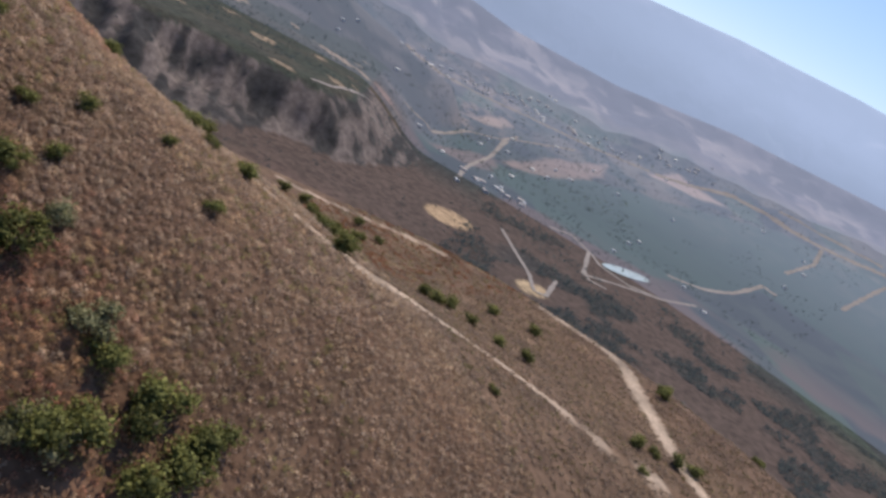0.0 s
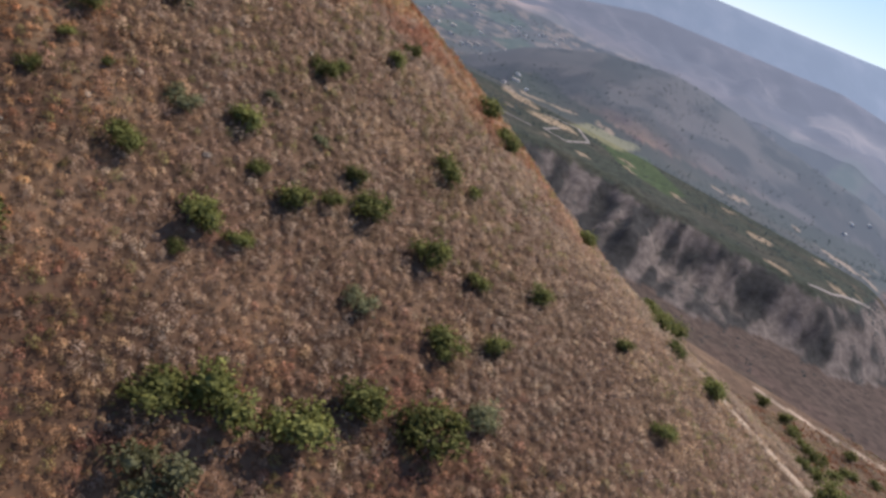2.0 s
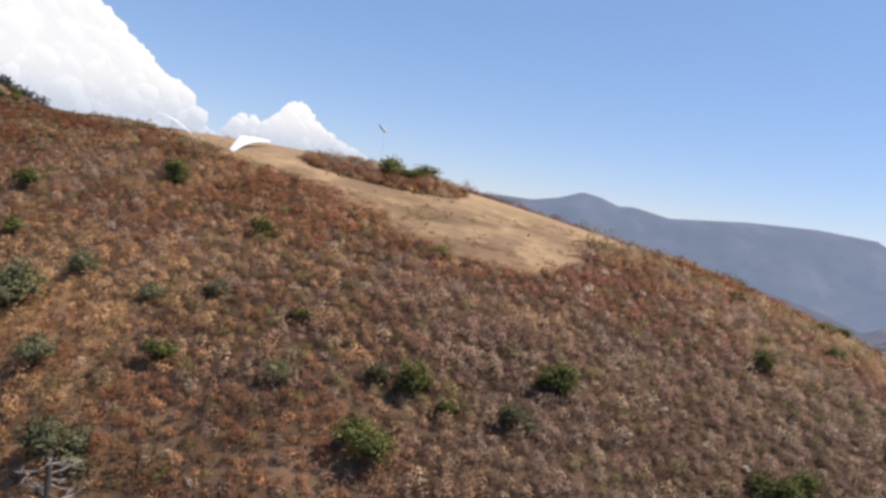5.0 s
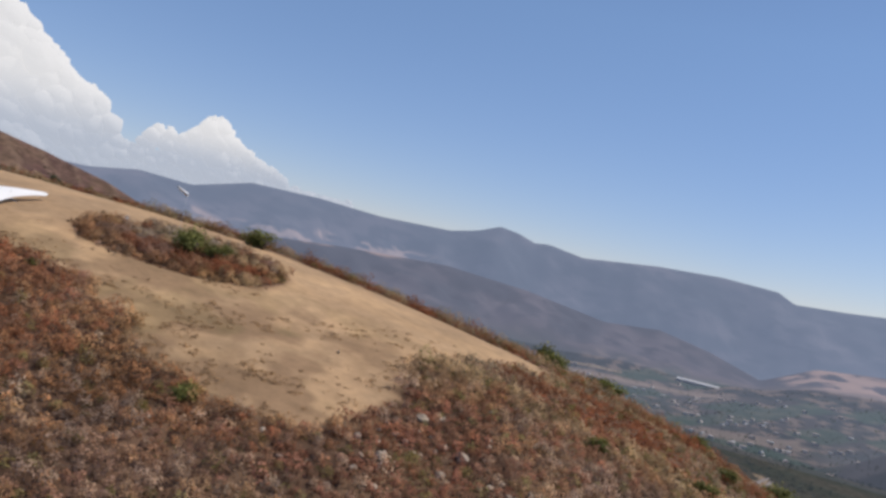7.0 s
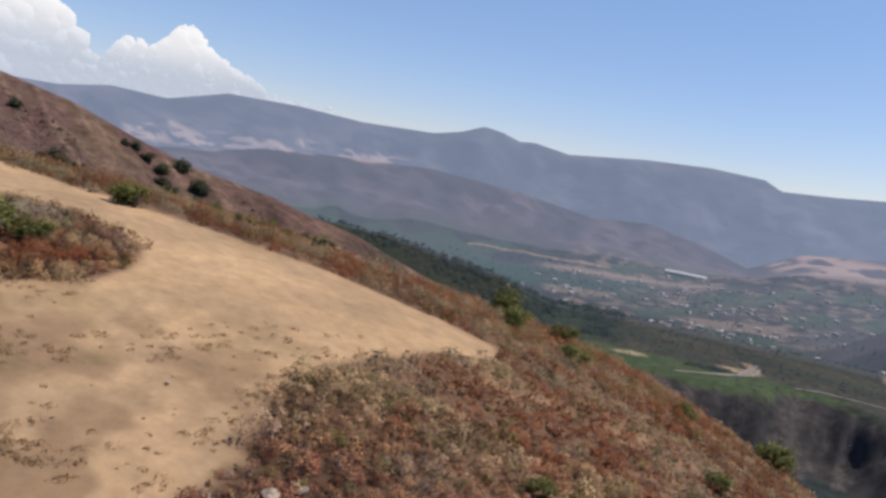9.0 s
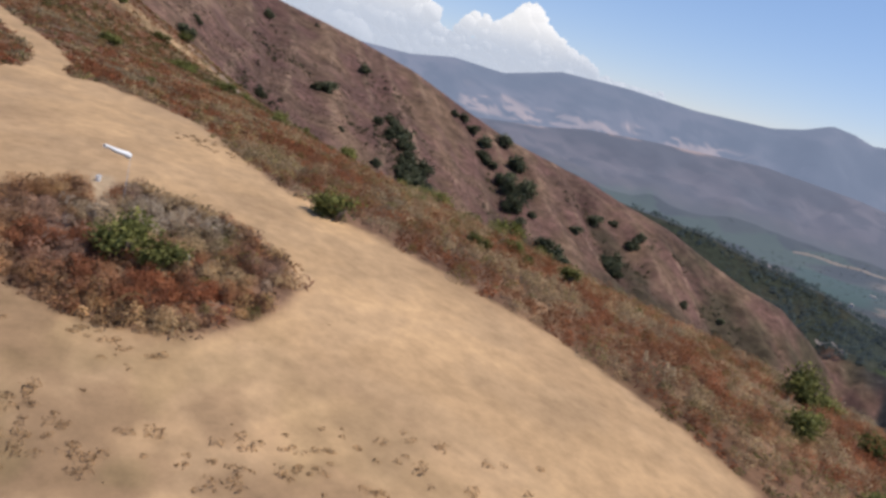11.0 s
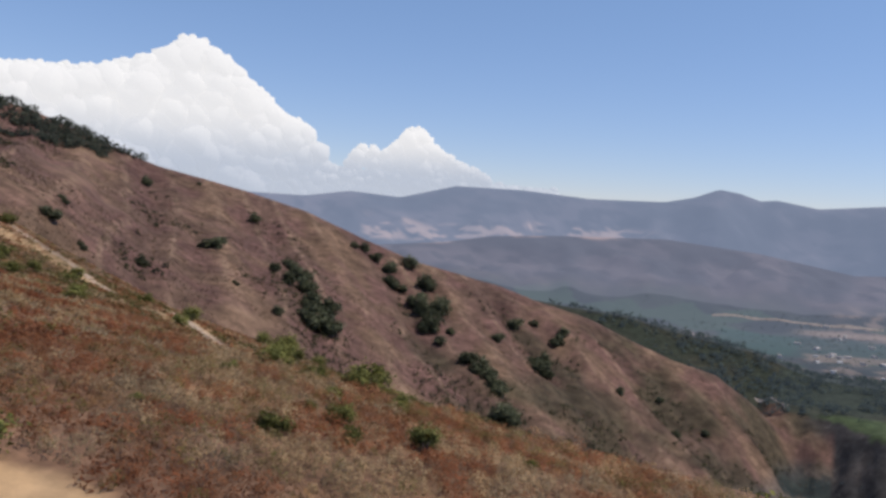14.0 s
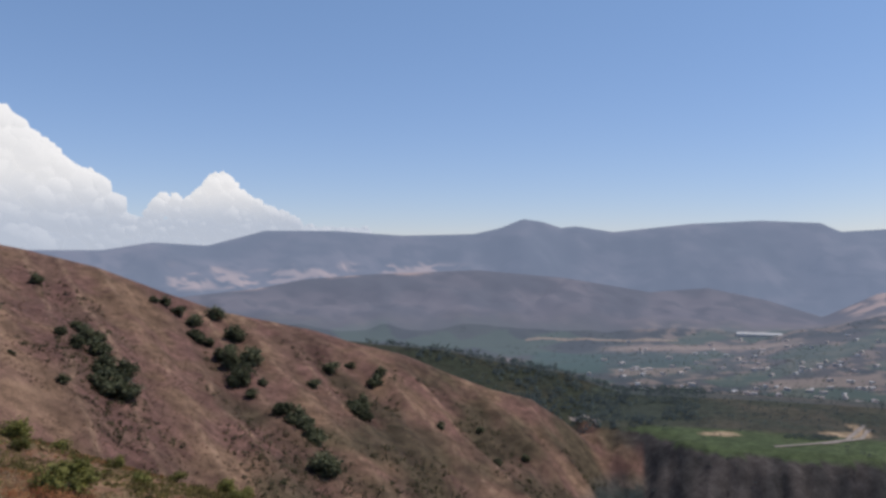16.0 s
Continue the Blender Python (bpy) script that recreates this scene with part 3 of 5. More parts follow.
def leaf_material(name, dark, light):
    """Leaves: every clump has its own shade, and every plant its own cast."""
    m, n, l, p = material(name)
    geo, info = n.new("ShaderNodeNewGeometry"), n.new("ShaderNodeObjectInfo")
    ramp = n.new("ShaderNodeMix")
    ramp.data_type = "RGBA"
    ramp.inputs["A"].default_value, ramp.inputs["B"].default_value = (*dark, 1), (*light, 1)
    l.new(geo.outputs["Random Per Island"], ramp.inputs["Factor"])
    cast = n.new("ShaderNodeMapRange")
    cast.inputs["To Min"].default_value, cast.inputs["To Max"].default_value = 0.7, 1.3
    l.new(info.outputs["Random"], cast.inputs["Value"])
    mul = n.new("ShaderNodeVectorMath")
    mul.operation = "MULTIPLY"
    l.new(ramp.outputs["Result"], mul.inputs[0])
    l.new(cast.outputs["Result"], mul.inputs[1])
    l.new(mul.outputs[0], p.inputs["Base Color"])
    p.inputs["Roughness"].default_value = 0.7
    p.inputs["Specular IOR Level"].default_value = 0.15
    thin, both = n.new("ShaderNodeBsdfTranslucent"), n.new("ShaderNodeMixShader")
    l.new(mul.outputs[0], thin.inputs["Color"])
    both.inputs["Fac"].default_value = 0.4
    l.new(p.outputs[0], both.inputs[1])
    l.new(thin.outputs[0], both.inputs[2])
    l.new(both.outputs[0], n["Material Output"].inputs["Surface"])
    return m


def brush_material(name, haze_glow=None):
    """Thin dry leaves and twigs, which let some light through."""
    m, n, l, p = material(name)
    tint, geo = n.new("ShaderNodeAttribute"), n.new("ShaderNodeNewGeometry")
    tint.attribute_name = "tint"
    where, grain = n.new("ShaderNodeTexCoord"), n.new("ShaderNodeTexNoise")
    grain.inputs["Scale"].default_value, grain.inputs["Detail"].default_value = 5.0, 5
    l.new(where.outputs["Object"], grain.inputs["Vector"])
    total = n.new("ShaderNodeMath")
    l.new(grain.outputs["Fac"], total.inputs[0])
    l.new(geo.outputs["Random Per Island"], total.inputs[1])
    span = n.new("ShaderNodeMapRange")
    span.inputs["From Min"].default_value, span.inputs["From Max"].default_value = 0.3, 1.7
    span.inputs["To Min"].default_value, span.inputs["To Max"].default_value = 0.84, 1.16
    l.new(total.outputs[0], span.inputs["Value"])
    mul = n.new("ShaderNodeVectorMath")
    mul.operation = "MULTIPLY"
    l.new(tint.outputs["Color"], mul.inputs[0])
    l.new(span.outputs["Result"], mul.inputs[1])
    l.new(mul.outputs[0], p.inputs["Base Color"])
    p.inputs["Roughness"].default_value = 0.9
    p.inputs["Specular IOR Level"].default_value = 0.1
    bump = n.new("ShaderNodeBump")
    bump.inputs["Strength"].default_value, bump.inputs["Distance"].default_value = 0.5, 0.1
    l.new(grain.outputs["Fac"], bump.inputs["Height"])
    l.new(bump.outputs["Normal"], p.inputs["Normal"])
    # bluish emission painted onto the far trees to stand in for haze
    if haze_glow:
        p.inputs["Emission Color"].default_value, p.inputs["Emission Strength"].default_value = (*haze_glow, 1), 1.0
    thin, both = n.new("ShaderNodeBsdfTranslucent"), n.new("ShaderNodeMixShader")
    l.new(mul.outputs[0], thin.inputs["Color"])
    both.inputs["Fac"].default_value = 0.5
    l.new(p.outputs[0], both.inputs[1])
    l.new(thin.outputs[0], both.inputs[2])
    l.new(both.outputs[0], n["Material Output"].inputs["Surface"])
    return m


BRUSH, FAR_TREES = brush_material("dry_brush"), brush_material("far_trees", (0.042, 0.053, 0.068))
LEAF = leaf_material("green_leaves", (0.085, 0.094, 0.030), (0.275, 0.275, 0.090))
SAGE = leaf_material("grey_green_leaves", (0.130, 0.134, 0.070), (0.300, 0.290, 0.160))
OAK = leaf_material("oak_leaves", (0.056, 0.068, 0.044), (0.140, 0.152, 0.092))
BARK = plain("bark", (0.11, 0.085, 0.065), 0.95, 0, 0.3, 5, 0.03)
DARK_WOOD = plain("old_trunk", (0.105, 0.080, 0.066), 0.95, 0, 0.35, 5, 0.03)
GREY_WOOD = plain("weathered_wood", (0.37, 0.325, 0.285), 0.9, 0, 0.35, 7, 0.02)
ROCK = plain("pale_rock", (0.42, 0.335, 0.25), 0.95, 0, 0.3, 2.5, 0.08)
SAIL = plain("white_sailcloth", (0.80, 0.80, 0.79), 0.5, 0, 0.04, 3)
ALLOY = plain("dull_alloy", (0.45, 0.45, 0.46), 0.35, 0.9, 0.08, 8)


# ---- low dry brush: uncountable, one mesh to each slope ----
def brush_colour(x, y, n):
    """Rust, brown, straw, grey and dark heaps, in drifts."""
    a, b, c = fractal(x, y, 22, 201, 3), fractal(x, y, 9, 202, 3), rng.random(n)
    col = np.tile((0.300, 0.160, 0.086), (n, 1))
    col = np.where((c < 0.22)[:, None], (0.460, 0.270, 0.150), col)
    col = np.where((c > 0.84)[:, None], (0.135, 0.080, 0.054), col)
    south = step(48, 34, y)
    grey = step(0.42, 0.56, a + 0.28 * (c - 0.5) + 0.20 * step(-45, 0, x) - 0.10 * step(-35, -60, x)) * (0.35 + 0.65 * step(70, 20, y))
    col = mix(col, (0.350, 0.268, 0.225), grey * 0.85)
    rust = step(0.40, 0.55, b + 0.3 * (rng.random(n) - 0.5)) * (0.35 + 0.75 * step(50, 85, y) + 0.4 * step(-20, -45, x) + 0.6 * step(2, 14, y) * step(-30, -18, x) + 0.5 * step(-22, -42, y) * step(50, 22, x))
    col = mix(col, np.where((rng.random(n) < 0.5)[:, None], (0.320, 0.112, 0.066), (0.255, 0.115, 0.066)), np.clip(rust, 0, 1) * 0.8 * step(90, 50, x))
    straw = step(0.58, 0.70, fractal(x, y, 8, 203, 3) + 0.3 * (rng.random(n) - 0.5))
    zone = step(-40, -56, x) * step(20, -5, y) + step(-30, -42, x) * step(-26, -38, y)
    straw = np.clip(straw * (1 - 0.3 * step(55, 85, y)) + 0.75 * zone * (rng.random(n) < 0.5), 0, 1)
    col = mix(col, (0.520, 0.350, 0.190), straw * (0.5 + 0.4 * np.clip(zone, 0, 1)))
    col = mix(col, (0.290, 0.222, 0.178), (0.85 - 0.45 * c) * (1 - 0.8 * step(-22, -42, y) * step(50, 22, x)) * step(-35, 15, x) * np.maximum(step(40, 0, y), step(60, 90, x)))
    sallow = (1 - south) * step(0.46, 0.54, fractal(x, y, 6, 209, 3) + 0.2 * (c - 0.5))
    col = mix(col, np.where((c < 0.5)[:, None], (0.330, 0.262, 0.190), (0.410, 0.300, 0.165)), sallow * (0.35 + 0.35 * step(95, 130, y)))
    mound = (1 - south) * step(0.50, 0.53, fractal(x, y, 5.5, 214, 2) + 0.05 * (c - 0.5))
    col = mix(col, np.where((b > 0.5)[:, None], (0.315, 0.124, 0.068), (0.262, 0.114, 0.064)), mound * (0.6 + 0.3 * step(150, 110, y)))
    gap = (1 - south) * step(0.46, 0.42, fractal(x, y, 5.5, 214, 2))
    col = mix(col, np.where((b > 0.5)[:, None], (0.450, 0.345, 0.220), (0.360, 0.292, 0.205)), gap * 0.85)
    isle = step(-0.08, 0.0, island_in(x, y))
    col = mix(col, (0.430, 0.370, 0.325), isle * step(0.50, 0.60, fractal(x, y, 4, 207, 2)) * 0.75)
    col = mix(col, (0.470, 0.330, 0.180), isle * step(0.26, 0.10, island_in(x, y)) * (c < 0.7) * 0.75)
    col = mix(col, (0.265, 0.105, 0.065), isle * step(0.44, 0.54, fractal(x, y, 5, 212, 2)) * 0.45)
    col = mix(col, (0.105, 0.066, 0.050), isle * (c > 0.80) * 0.8)
    col = mix(col, (0.500, 0.400, 0.310), (rng.random(n) < 0.08) * south * 0.6)
    olive = (rng.random(n) < 0.13) & (fractal(x, y, 30, 204, 2) > 0.42)
    return mix(col, (0.185, 0.175, 0.070), olive * 0.8)


def unit(v):
    return v / (np.linalg.norm(v, axis=-1, keepdims=True) + 1e-9)


def tufts(name, x, y, size, height, leaves, colour, mat, leaf=0.17):
    """Loose low heaps of sprigs, one at every place, joined."""
    n = len(x)
    z = ground_height(x, y)
    th, up = rng.random((n, leaves)) * 6.283, rng.random((n, leaves)) ** 0.75
    flat = np.sqrt(1 - up * up)
    out = np.stack([np.cos(th) * flat, np.sin(th) * flat, up], -1)
    pos = out * np.stack([0.46 * size, 0.46 * size, height * 0.8], -1)[:, None] * (1.12 - 0.55 * rng.random((n, leaves, 1)) ** 1.6)
    face = unit(0.8 * out + np.array([0, 0, 0.25]) + 0.6 * rng.normal(size=out.shape))
    a = unit(np.cross(face, rng.normal(size=out.shape)))
    b = np.cross(face, a)
    s = (leaf * 1.12 * (np.minimum(size, 3) ** 0.6 * np.maximum(size / 3, 1))[:, None] * (0.55 + 0.9 * rng.random((n, leaves))))[..., None]
    v = np.stack([pos + s * (a * math.cos(q) + b * math.sin(q)) * w for q, w in ((0.0, 1.7), (2.45, 0.66), (3.85, 0.66))], 2)
    v[..., 2] = np.maximum(v[..., 2] * (height / size)[:, None, None] ** 0.25, -0.05)
    v += np.stack([x, y, z], -1)[:, None, None]
    soft = unit(out + np.array([0, 0, 0.15]) + 0.25 * rng.normal(size=out.shape))
    normals = np.repeat(soft[:, :, None], 3, 2)
    tint = np.repeat((colour[:, None] * (0.90 + 0.20 * rng.random((n, leaves, 1))))[:, :, None], 3, 2)
    faces = np.arange(n * leaves * 3).reshape(-1, 3)
    return new(name, mesh_from(name, v.reshape(-1, 3), faces, mat, True, tint.reshape(-1, 3), normals.reshape(-1, 3)))


def scatter(n, x0, x1, y0, y1, keep):
    x, y = rng.uniform(x0, x1, n), rng.uniform(y0, y1, n)
    k = keep(x, y) > rng.random(n)
    return x[k], y[k]


def open_slope(x, y):
    bare = np.maximum(pad_mask(x, y), path_mask(x, y))
    walk_in = step(1.3, 0.6, off_line(x, y, ((-59, 61), (-54.5, 57), (-50, 55.5), (-44.5, 53))))
    band = step(9, 4, off_line(x, y, ((-320, 275), (-300, 262), (-263, 229), (-246, 240), (-225, 262), (-190, 246), (-150, 221), (-112, 184))))
    return (1 - bare) * (1 - walk_in) * (1 - 0.7 * band)


def grow(name, label, count, box, lo, hi, leaves=10, keep=open_slope, tall=0.5, gain=1.0, leaf=0.2, feather=True, pitch=0, hue=None, spread=0.15):
    x0, x1, y0, y1 = box
    if pitch:
        # heaps that keep clear of one another
        gx, gy = (g.ravel() for g in np.meshgrid(np.arange(x0, x1, pitch), np.arange(y0, y1, pitch)))
        x, y = gx + pitch * rng.uniform(-0.45, 0.45, gx.size), gy + pitch * rng.uniform(-0.45, 0.45, gx.size)
        k = keep(x, y) * step(0, 6, np.minimum(np.minimum(x - x0, x1 - x), np.minimum(y - y0, y1 - y)) if feather else 20 + 0 * x) > rng.random(x.size)
        x, y = x[k], y[k]
    else:
        x, y = scatter(count, *box, lambda x, y: keep(x, y) * step(0, 14, np.minimum(np.minimum(x - x0, x1 - x), np.minimum(y - y0, y1 - y)) + (6 * (fractal(x, y, 12, 208, 2) - 0.5) if feather else 20)))
    size = lo + (hi - lo) * rng.random(len(x)) ** 2
    shade = np.exp(-spread * np.abs(rng.normal(size=(len(x), 1))))
    colour = brush_colour(x, y, len(x)) * gain * shade * (1.0, 0.99, 0.92) if hue is None else mix(np.tile(hue, (len(x), 1)), (0.28, 0.185, 0.11), rng.random(len(x)) ** 2)
    ob = tufts(name, x, y, size, size * tall * (0.7 + 0.6 * rng.random(len(x))), leaves, colour, BRUSH, leaf)
    return tagged(ob, label, "dry brush", kind="stuff")


seen_side = lambda x, y: open_slope(x, y) * step(-116, -106, x + y)
mid_slope = lambda x, y: step(-82, -76, x) * step(50, 44, x) * step(-64, -58, y)
grow("dry_brush", "low heaps of rust, grey and brown dry brush on the south slope", 0, (-90, 54, -66, 49), 0.9, 2.1, 90, lambda x, y: seen_side(x, y) * mid_slope(x, y), 0.84, 2.0, leaf=0.080, feather=False, pitch=1.12, spread=0.45)
grow("dry_brush", "low rust, grey and brown dry brush round the south slope", 0, (-150, 140, -112, 52), 1.0, 2.5, 30, lambda x, y: seen_side(x, y) * (1 - mid_slope(x, y)), 0.72, 1.85, leaf=0.13, pitch=1.35, spread=0.4)
grow("dry_brush", "fine dry grass and twigs between the heaps of brush on the south slope", 0, (-90, 54, -66, 49), 0.6, 1.3, 14, lambda x, y: seen_side(x, y) * mid_slope(x, y), 0.40, 1.2, leaf=0.13, feather=False, pitch=0.85, spread=0.3)
nearby = lambda x, y: step(-78, -70, x) * step(35, 30, x) * step(78, 84, y)
grow("dry_brush", "rust-red and straw-coloured dry brush on the north slope", 0, (-134, 78, 33, 182), 1.0, 2.9, 26, lambda x, y: open_slope(x, y) * (1 - nearby(x, y)) * step(33, 42, y), 0.60, 1.17, leaf=0.14, pitch=1.45, spread=0.3)
grow("dry_brush", "rust-red heaps of dry brush below the pad", 0, (-80, 36, 76, 168), 1.0, 3.4, 100, lambda x, y: open_slope(x, y) * nearby(x, y), 0.72, 1.2, leaf=0.070, feather=False, pitch=1.5, spread=0.3)
grow("dry_brush", "sparse brown brush on the lower end of the spur", 26000, (118, 410, -140, 140), 1.0, 2.6, 7, tall=0.35, leaf=0.28)
grow("dry_brush", "rust-red brush beside the dirt track up the ridge", 34000, (-350, -100, 60, 320), 1.1, 2.8, 8, tall=0.35, leaf=0.28)
grow("dry_brush", "taller rust and grey brush in the round island on the pad", 900, (-61, -34, 42, 66), 0.9, 2.3, 280, lambda x, y: step(-0.02, 0.08, island_in(x, y)) * open_slope(x, y), 0.7, 1.5, leaf=0.047, feather=False)
x, y = scatter(4600, -240, -45, 165, 300, lambda x, y: open_slope(x, y) * step(0.32, 0.50, fractal(x, y, 24, 206, 3)))
size = 1.2 + 3.0 * rng.random(len(x)) ** 2
colour = mix(np.tile((0.070, 0.066, 0.026), (len(x), 1)), (0.175, 0.150, 0.062), rng.random(len(x)))
tagged(tufts("green_scrub", x, y, size, size * 0.45, 22, colour, BRUSH, 0.15), "olive green scrub low on the north slope", "scrub", kind="stuff")
# dead tufts that dot the pad
grow("dry_tufts", "small dark dry tufts dotting the sandy pad", 1500, (-95, 0, 18, 84), 0.25, 0.7, 16,
     lambda x, y: pad_mask(x, y) * (0.006 + 0.7 * step(62, 26, y) ** 1.5 * step(0.34, 0.60, fractal(x, y, 6, 205, 3))), 0.24, 1.0, leaf=0.10, feather=False, hue=(0.40, 0.27, 0.155))

grow("dry_grass", "straw-coloured dry grass thinning out over the lower pad", 10000, (-90, 0, 18, 70), 0.5, 1.5, 26,
     lambda x, y: pad_mask(x, y) * step(60, 24, y) * step(0.44, 0.62, fractal(x, y, 5, 210, 3)) + 0.5 * pad_mask(x, y) * step(2.2, 0.4, np.abs(inside(x, y, PAD) - 1.2)) * step(60, 48, y), 0.26, 1.0, leaf=0.085, feather=False, hue=(0.46, 0.31, 0.17))

grow("straw_brush", "pale yellow-green dry bushes at the corner of the pad", 420, (-96, -56, 84, 112), 0.8, 2.2, 60,
     lambda x, y: step(6, 3, off_line(x, y, ((-84, 105), (-77, 102), (-70, 97), (-65, 91), (-62, 87)))) * (1 - pad_mask(x, y)), 0.5, 1.0, leaf=0.08, feather=False, hue=(0.52, 0.42, 0.20))
grow("dry_grass", "grey-brown dead grass on the sand of the pad", 260, (-80, -58, 79, 93), 0.5, 1.2, 40,
     lambda x, y: step(1.1, 0.6, np.hypot((x + 70) / 6, (y - 86) / 4)), 0.3, 1.0, leaf=0.08, feather=False, hue=(0.34, 0.235, 0.14))


# ---- shrubs and trees ----
def crown_arrays(seed, lobes, leaves, leaf, flat=0.85, cone=False):
    """Leaf clumps on a few lobes round a dark core; about 1 wide."""
    r = np.random.default_rng(seed)
    if cone:
        h = r.random(leaves) ** 0.8
        th = r.random(leaves) * 6.283
        rad = 0.5 * (1 - h) * (0.55 + 0.5 * r.random(leaves)) + 0.02
        pts = np.stack([rad * np.cos(th), rad * np.sin(th), 0.08 + 1.5 * h], 1)
        cores = [((0, 0, 0.45), 0.24), ((0, 0, 0.8), 0.16)]
    else:
        # many uneven sprays of twigs that fan up and out from the foot
        th = r.random(lobes) * 6.283
        rad = 0.28 * np.sqrt(r.random(lobes))
        size = 0.15 + 0.13 * r.random(lobes)
        mid = np.stack([rad * np.cos(th), rad * np.sin(th), (0.12 + (0.62 - 0.9 * rad) * r.random(lobes)) * flat], 1)
        k = r.integers(0, lobes, leaves)
        d = unit(r.normal(size=(leaves, 3)) + 0.25 * unit(mid[k]))
        reach = 0.25 + 0.80 * r.random(leaves) ** 0.8 + 0.35 * (r.random(leaves) < 0.12)
        pts = mid[k] + d * (size[k] * reach)[:, None] * (1, 1, 1.15)
        pts[:, 2] = np.abs(pts[:, 2])
        cores = [(m, s * 0.45) for m, s in zip(mid, size)]
    n = len(pts)
    a, b = r.normal(size=(n, 3)), r.normal(size=(n, 3))
    a /= np.linalg.norm(a, axis=1)[:, None]
    b -= (a * b).sum(1)[:, None] * a
    b /= np.linalg.norm(b, axis=1)[:, None]
    s = (leaf * (0.6 + 0.8 * r.random(n)))[:, None]
    fold = np.cross(a, b) * 0.3 * s
    v = np.stack([pts - a * s, pts + b * 0.6 * s + fold, pts + a * s, pts - b * 0.6 * s + fold], 1).reshape(-1, 3)
    f = np.concatenate([np.arange(n)[:, None] * 4 + (0, 1, 2), np.arange(n)[:, None] * 4 + (0, 2, 3)])
    heart = pts.mean(0) * (1, 1, 0.5)
    nrm = np.repeat(unit(0.8 * unit(pts - heart) + 0.55 * r.normal(size=pts.shape) + (0, 0, 0.15)), 4, 0)
    for m, q in cores:
        bm = bmesh.new()
        bmesh.ops.create_icosphere(bm, subdivisions=1, radius=q)
        cv = np.array([vv.co for vv in bm.verts]) * (1 + 0.3 * (r.random((len(bm.verts), 1)) - 0.5)) + m
        cf = np.array([[vv.index for vv in ff.verts] for ff in bm.faces])
        bm.free()
        cv[:, 2] = np.abs(cv[:, 2])
        f = np.concatenate([f, cf + len(v)])
        v = np.concatenate([v, cv])
        nrm = np.concatenate([nrm, unit(cv - m)])
    return v, f, nrm


def plant(name, label, category, crown_mesh, stem_height, mat, seed, group):
    """Crown and stems under one empty at the foot, 1 m wide."""
    r = random.Random(seed)
    base = new(name)
    base.empty_display_size = 0.2
    crown = new("crown", crown_mesh)
    crown.parent = base
    crown.location.z = stem_height * 0.55
    for k in range(3 if stem_height < 0.3 else 1):
        bm = bmesh.new()
        a = r.random() * 6.283
        lean = 0.16 if stem_height < 0.3 else 0.03
        top = Vector((lean * math.cos(a), lean * math.sin(a), stem_height + 0.25))
        tube(bm, [(0.02 * math.cos(a), 0.02 * math.sin(a), -0.10), tuple(top * 0.5), tuple(top)], (0.035, 0.028, 0.012), 5)
        if stem_height >= 0.3:
            for q in range(3):
                b = a + 2.1 * q
                tube(bm, [tuple(top * 0.55), (0.2 * math.cos(b), 0.2 * math.sin(b), stem_height + 0.2), (0.32 * math.cos(b), 0.32 * math.sin(b), stem_height + 0.4)], (0.022, 0.014, 0.006), 4)
        part("stem" if stem_height < 0.3 else "trunk", bm, mat, base)
    return tagged(base, label, category, group)


def spread_plants(kinds, places, height=(0.74, 1.06), sink=0.0):
    """One plant at each (x, y, width); wide clumps become two or three plants."""
    r = random.Random(len(places) * 7 + 3)
    first = {}
    for x, y, w in places:
        some = [(0, 0, w)] if w < 7.5 or w > 12.7 else [(-0.26 * w, 0.07 * w, 0.6 * w), (0.22 * w, -0.05 * w, 0.65 * w), (0.02 * w, 0.2 * w, 0.5 * w)]
        for dx, dy, q in some:
            k = r.randrange(len(kinds))
            m = pose(x + dx, y + dy, at_ground(x + dx, y + dy) - sink * q, 0, 0, r.random() * 360) @ Matrix.Diagonal((q * 1.28, q * 1.28, q * r.uniform(*height), 1))
            if k not in first:
                first[k] = kinds[k]
                kinds[k].matrix_basis = m
            else:
                ob = copy_thing(first[k], Matrix())
                ob.matrix_basis = m


def crown_mesh(name, seed, lobes, leaves, leaf, mat, flat=0.85, cone=False):
    v, f, nrm = crown_arrays(seed, lobes, leaves, leaf, flat, cone)
    a, b, c = v[f[:, 0]], v[f[:, 1]], v[f[:, 2]]
    wrong = (np.cross(b - a, c - a) * nrm[f[:, 0]]).sum(1) < 0
    f[wrong] = f[wrong][:, ::-1]
    return mesh_from(name, v, f, mat, True, None, nrm)


GREEN_LABEL, SAGE_LABEL = "leafy dark green shrub standing in dry brush", "dull grey-green sage shrub among dry brush"
greens = [plant("shrub", GREEN_LABEL, "shrub", crown_mesh("green_crown", 10 + k, 7 + k, 1150, 0.034, LEAF), 0.1, BARK, k, "green shrubs on the slopes") for k in range(5)]
sages = [plant("sage_shrub", SAGE_LABEL, "shrub", crown_mesh("sage_crown", 30 + k, 8, 1100, 0.033, SAGE, 0.8), 0.1, BARK, k, "grey shrubs on the slopes") for k in range(3)]

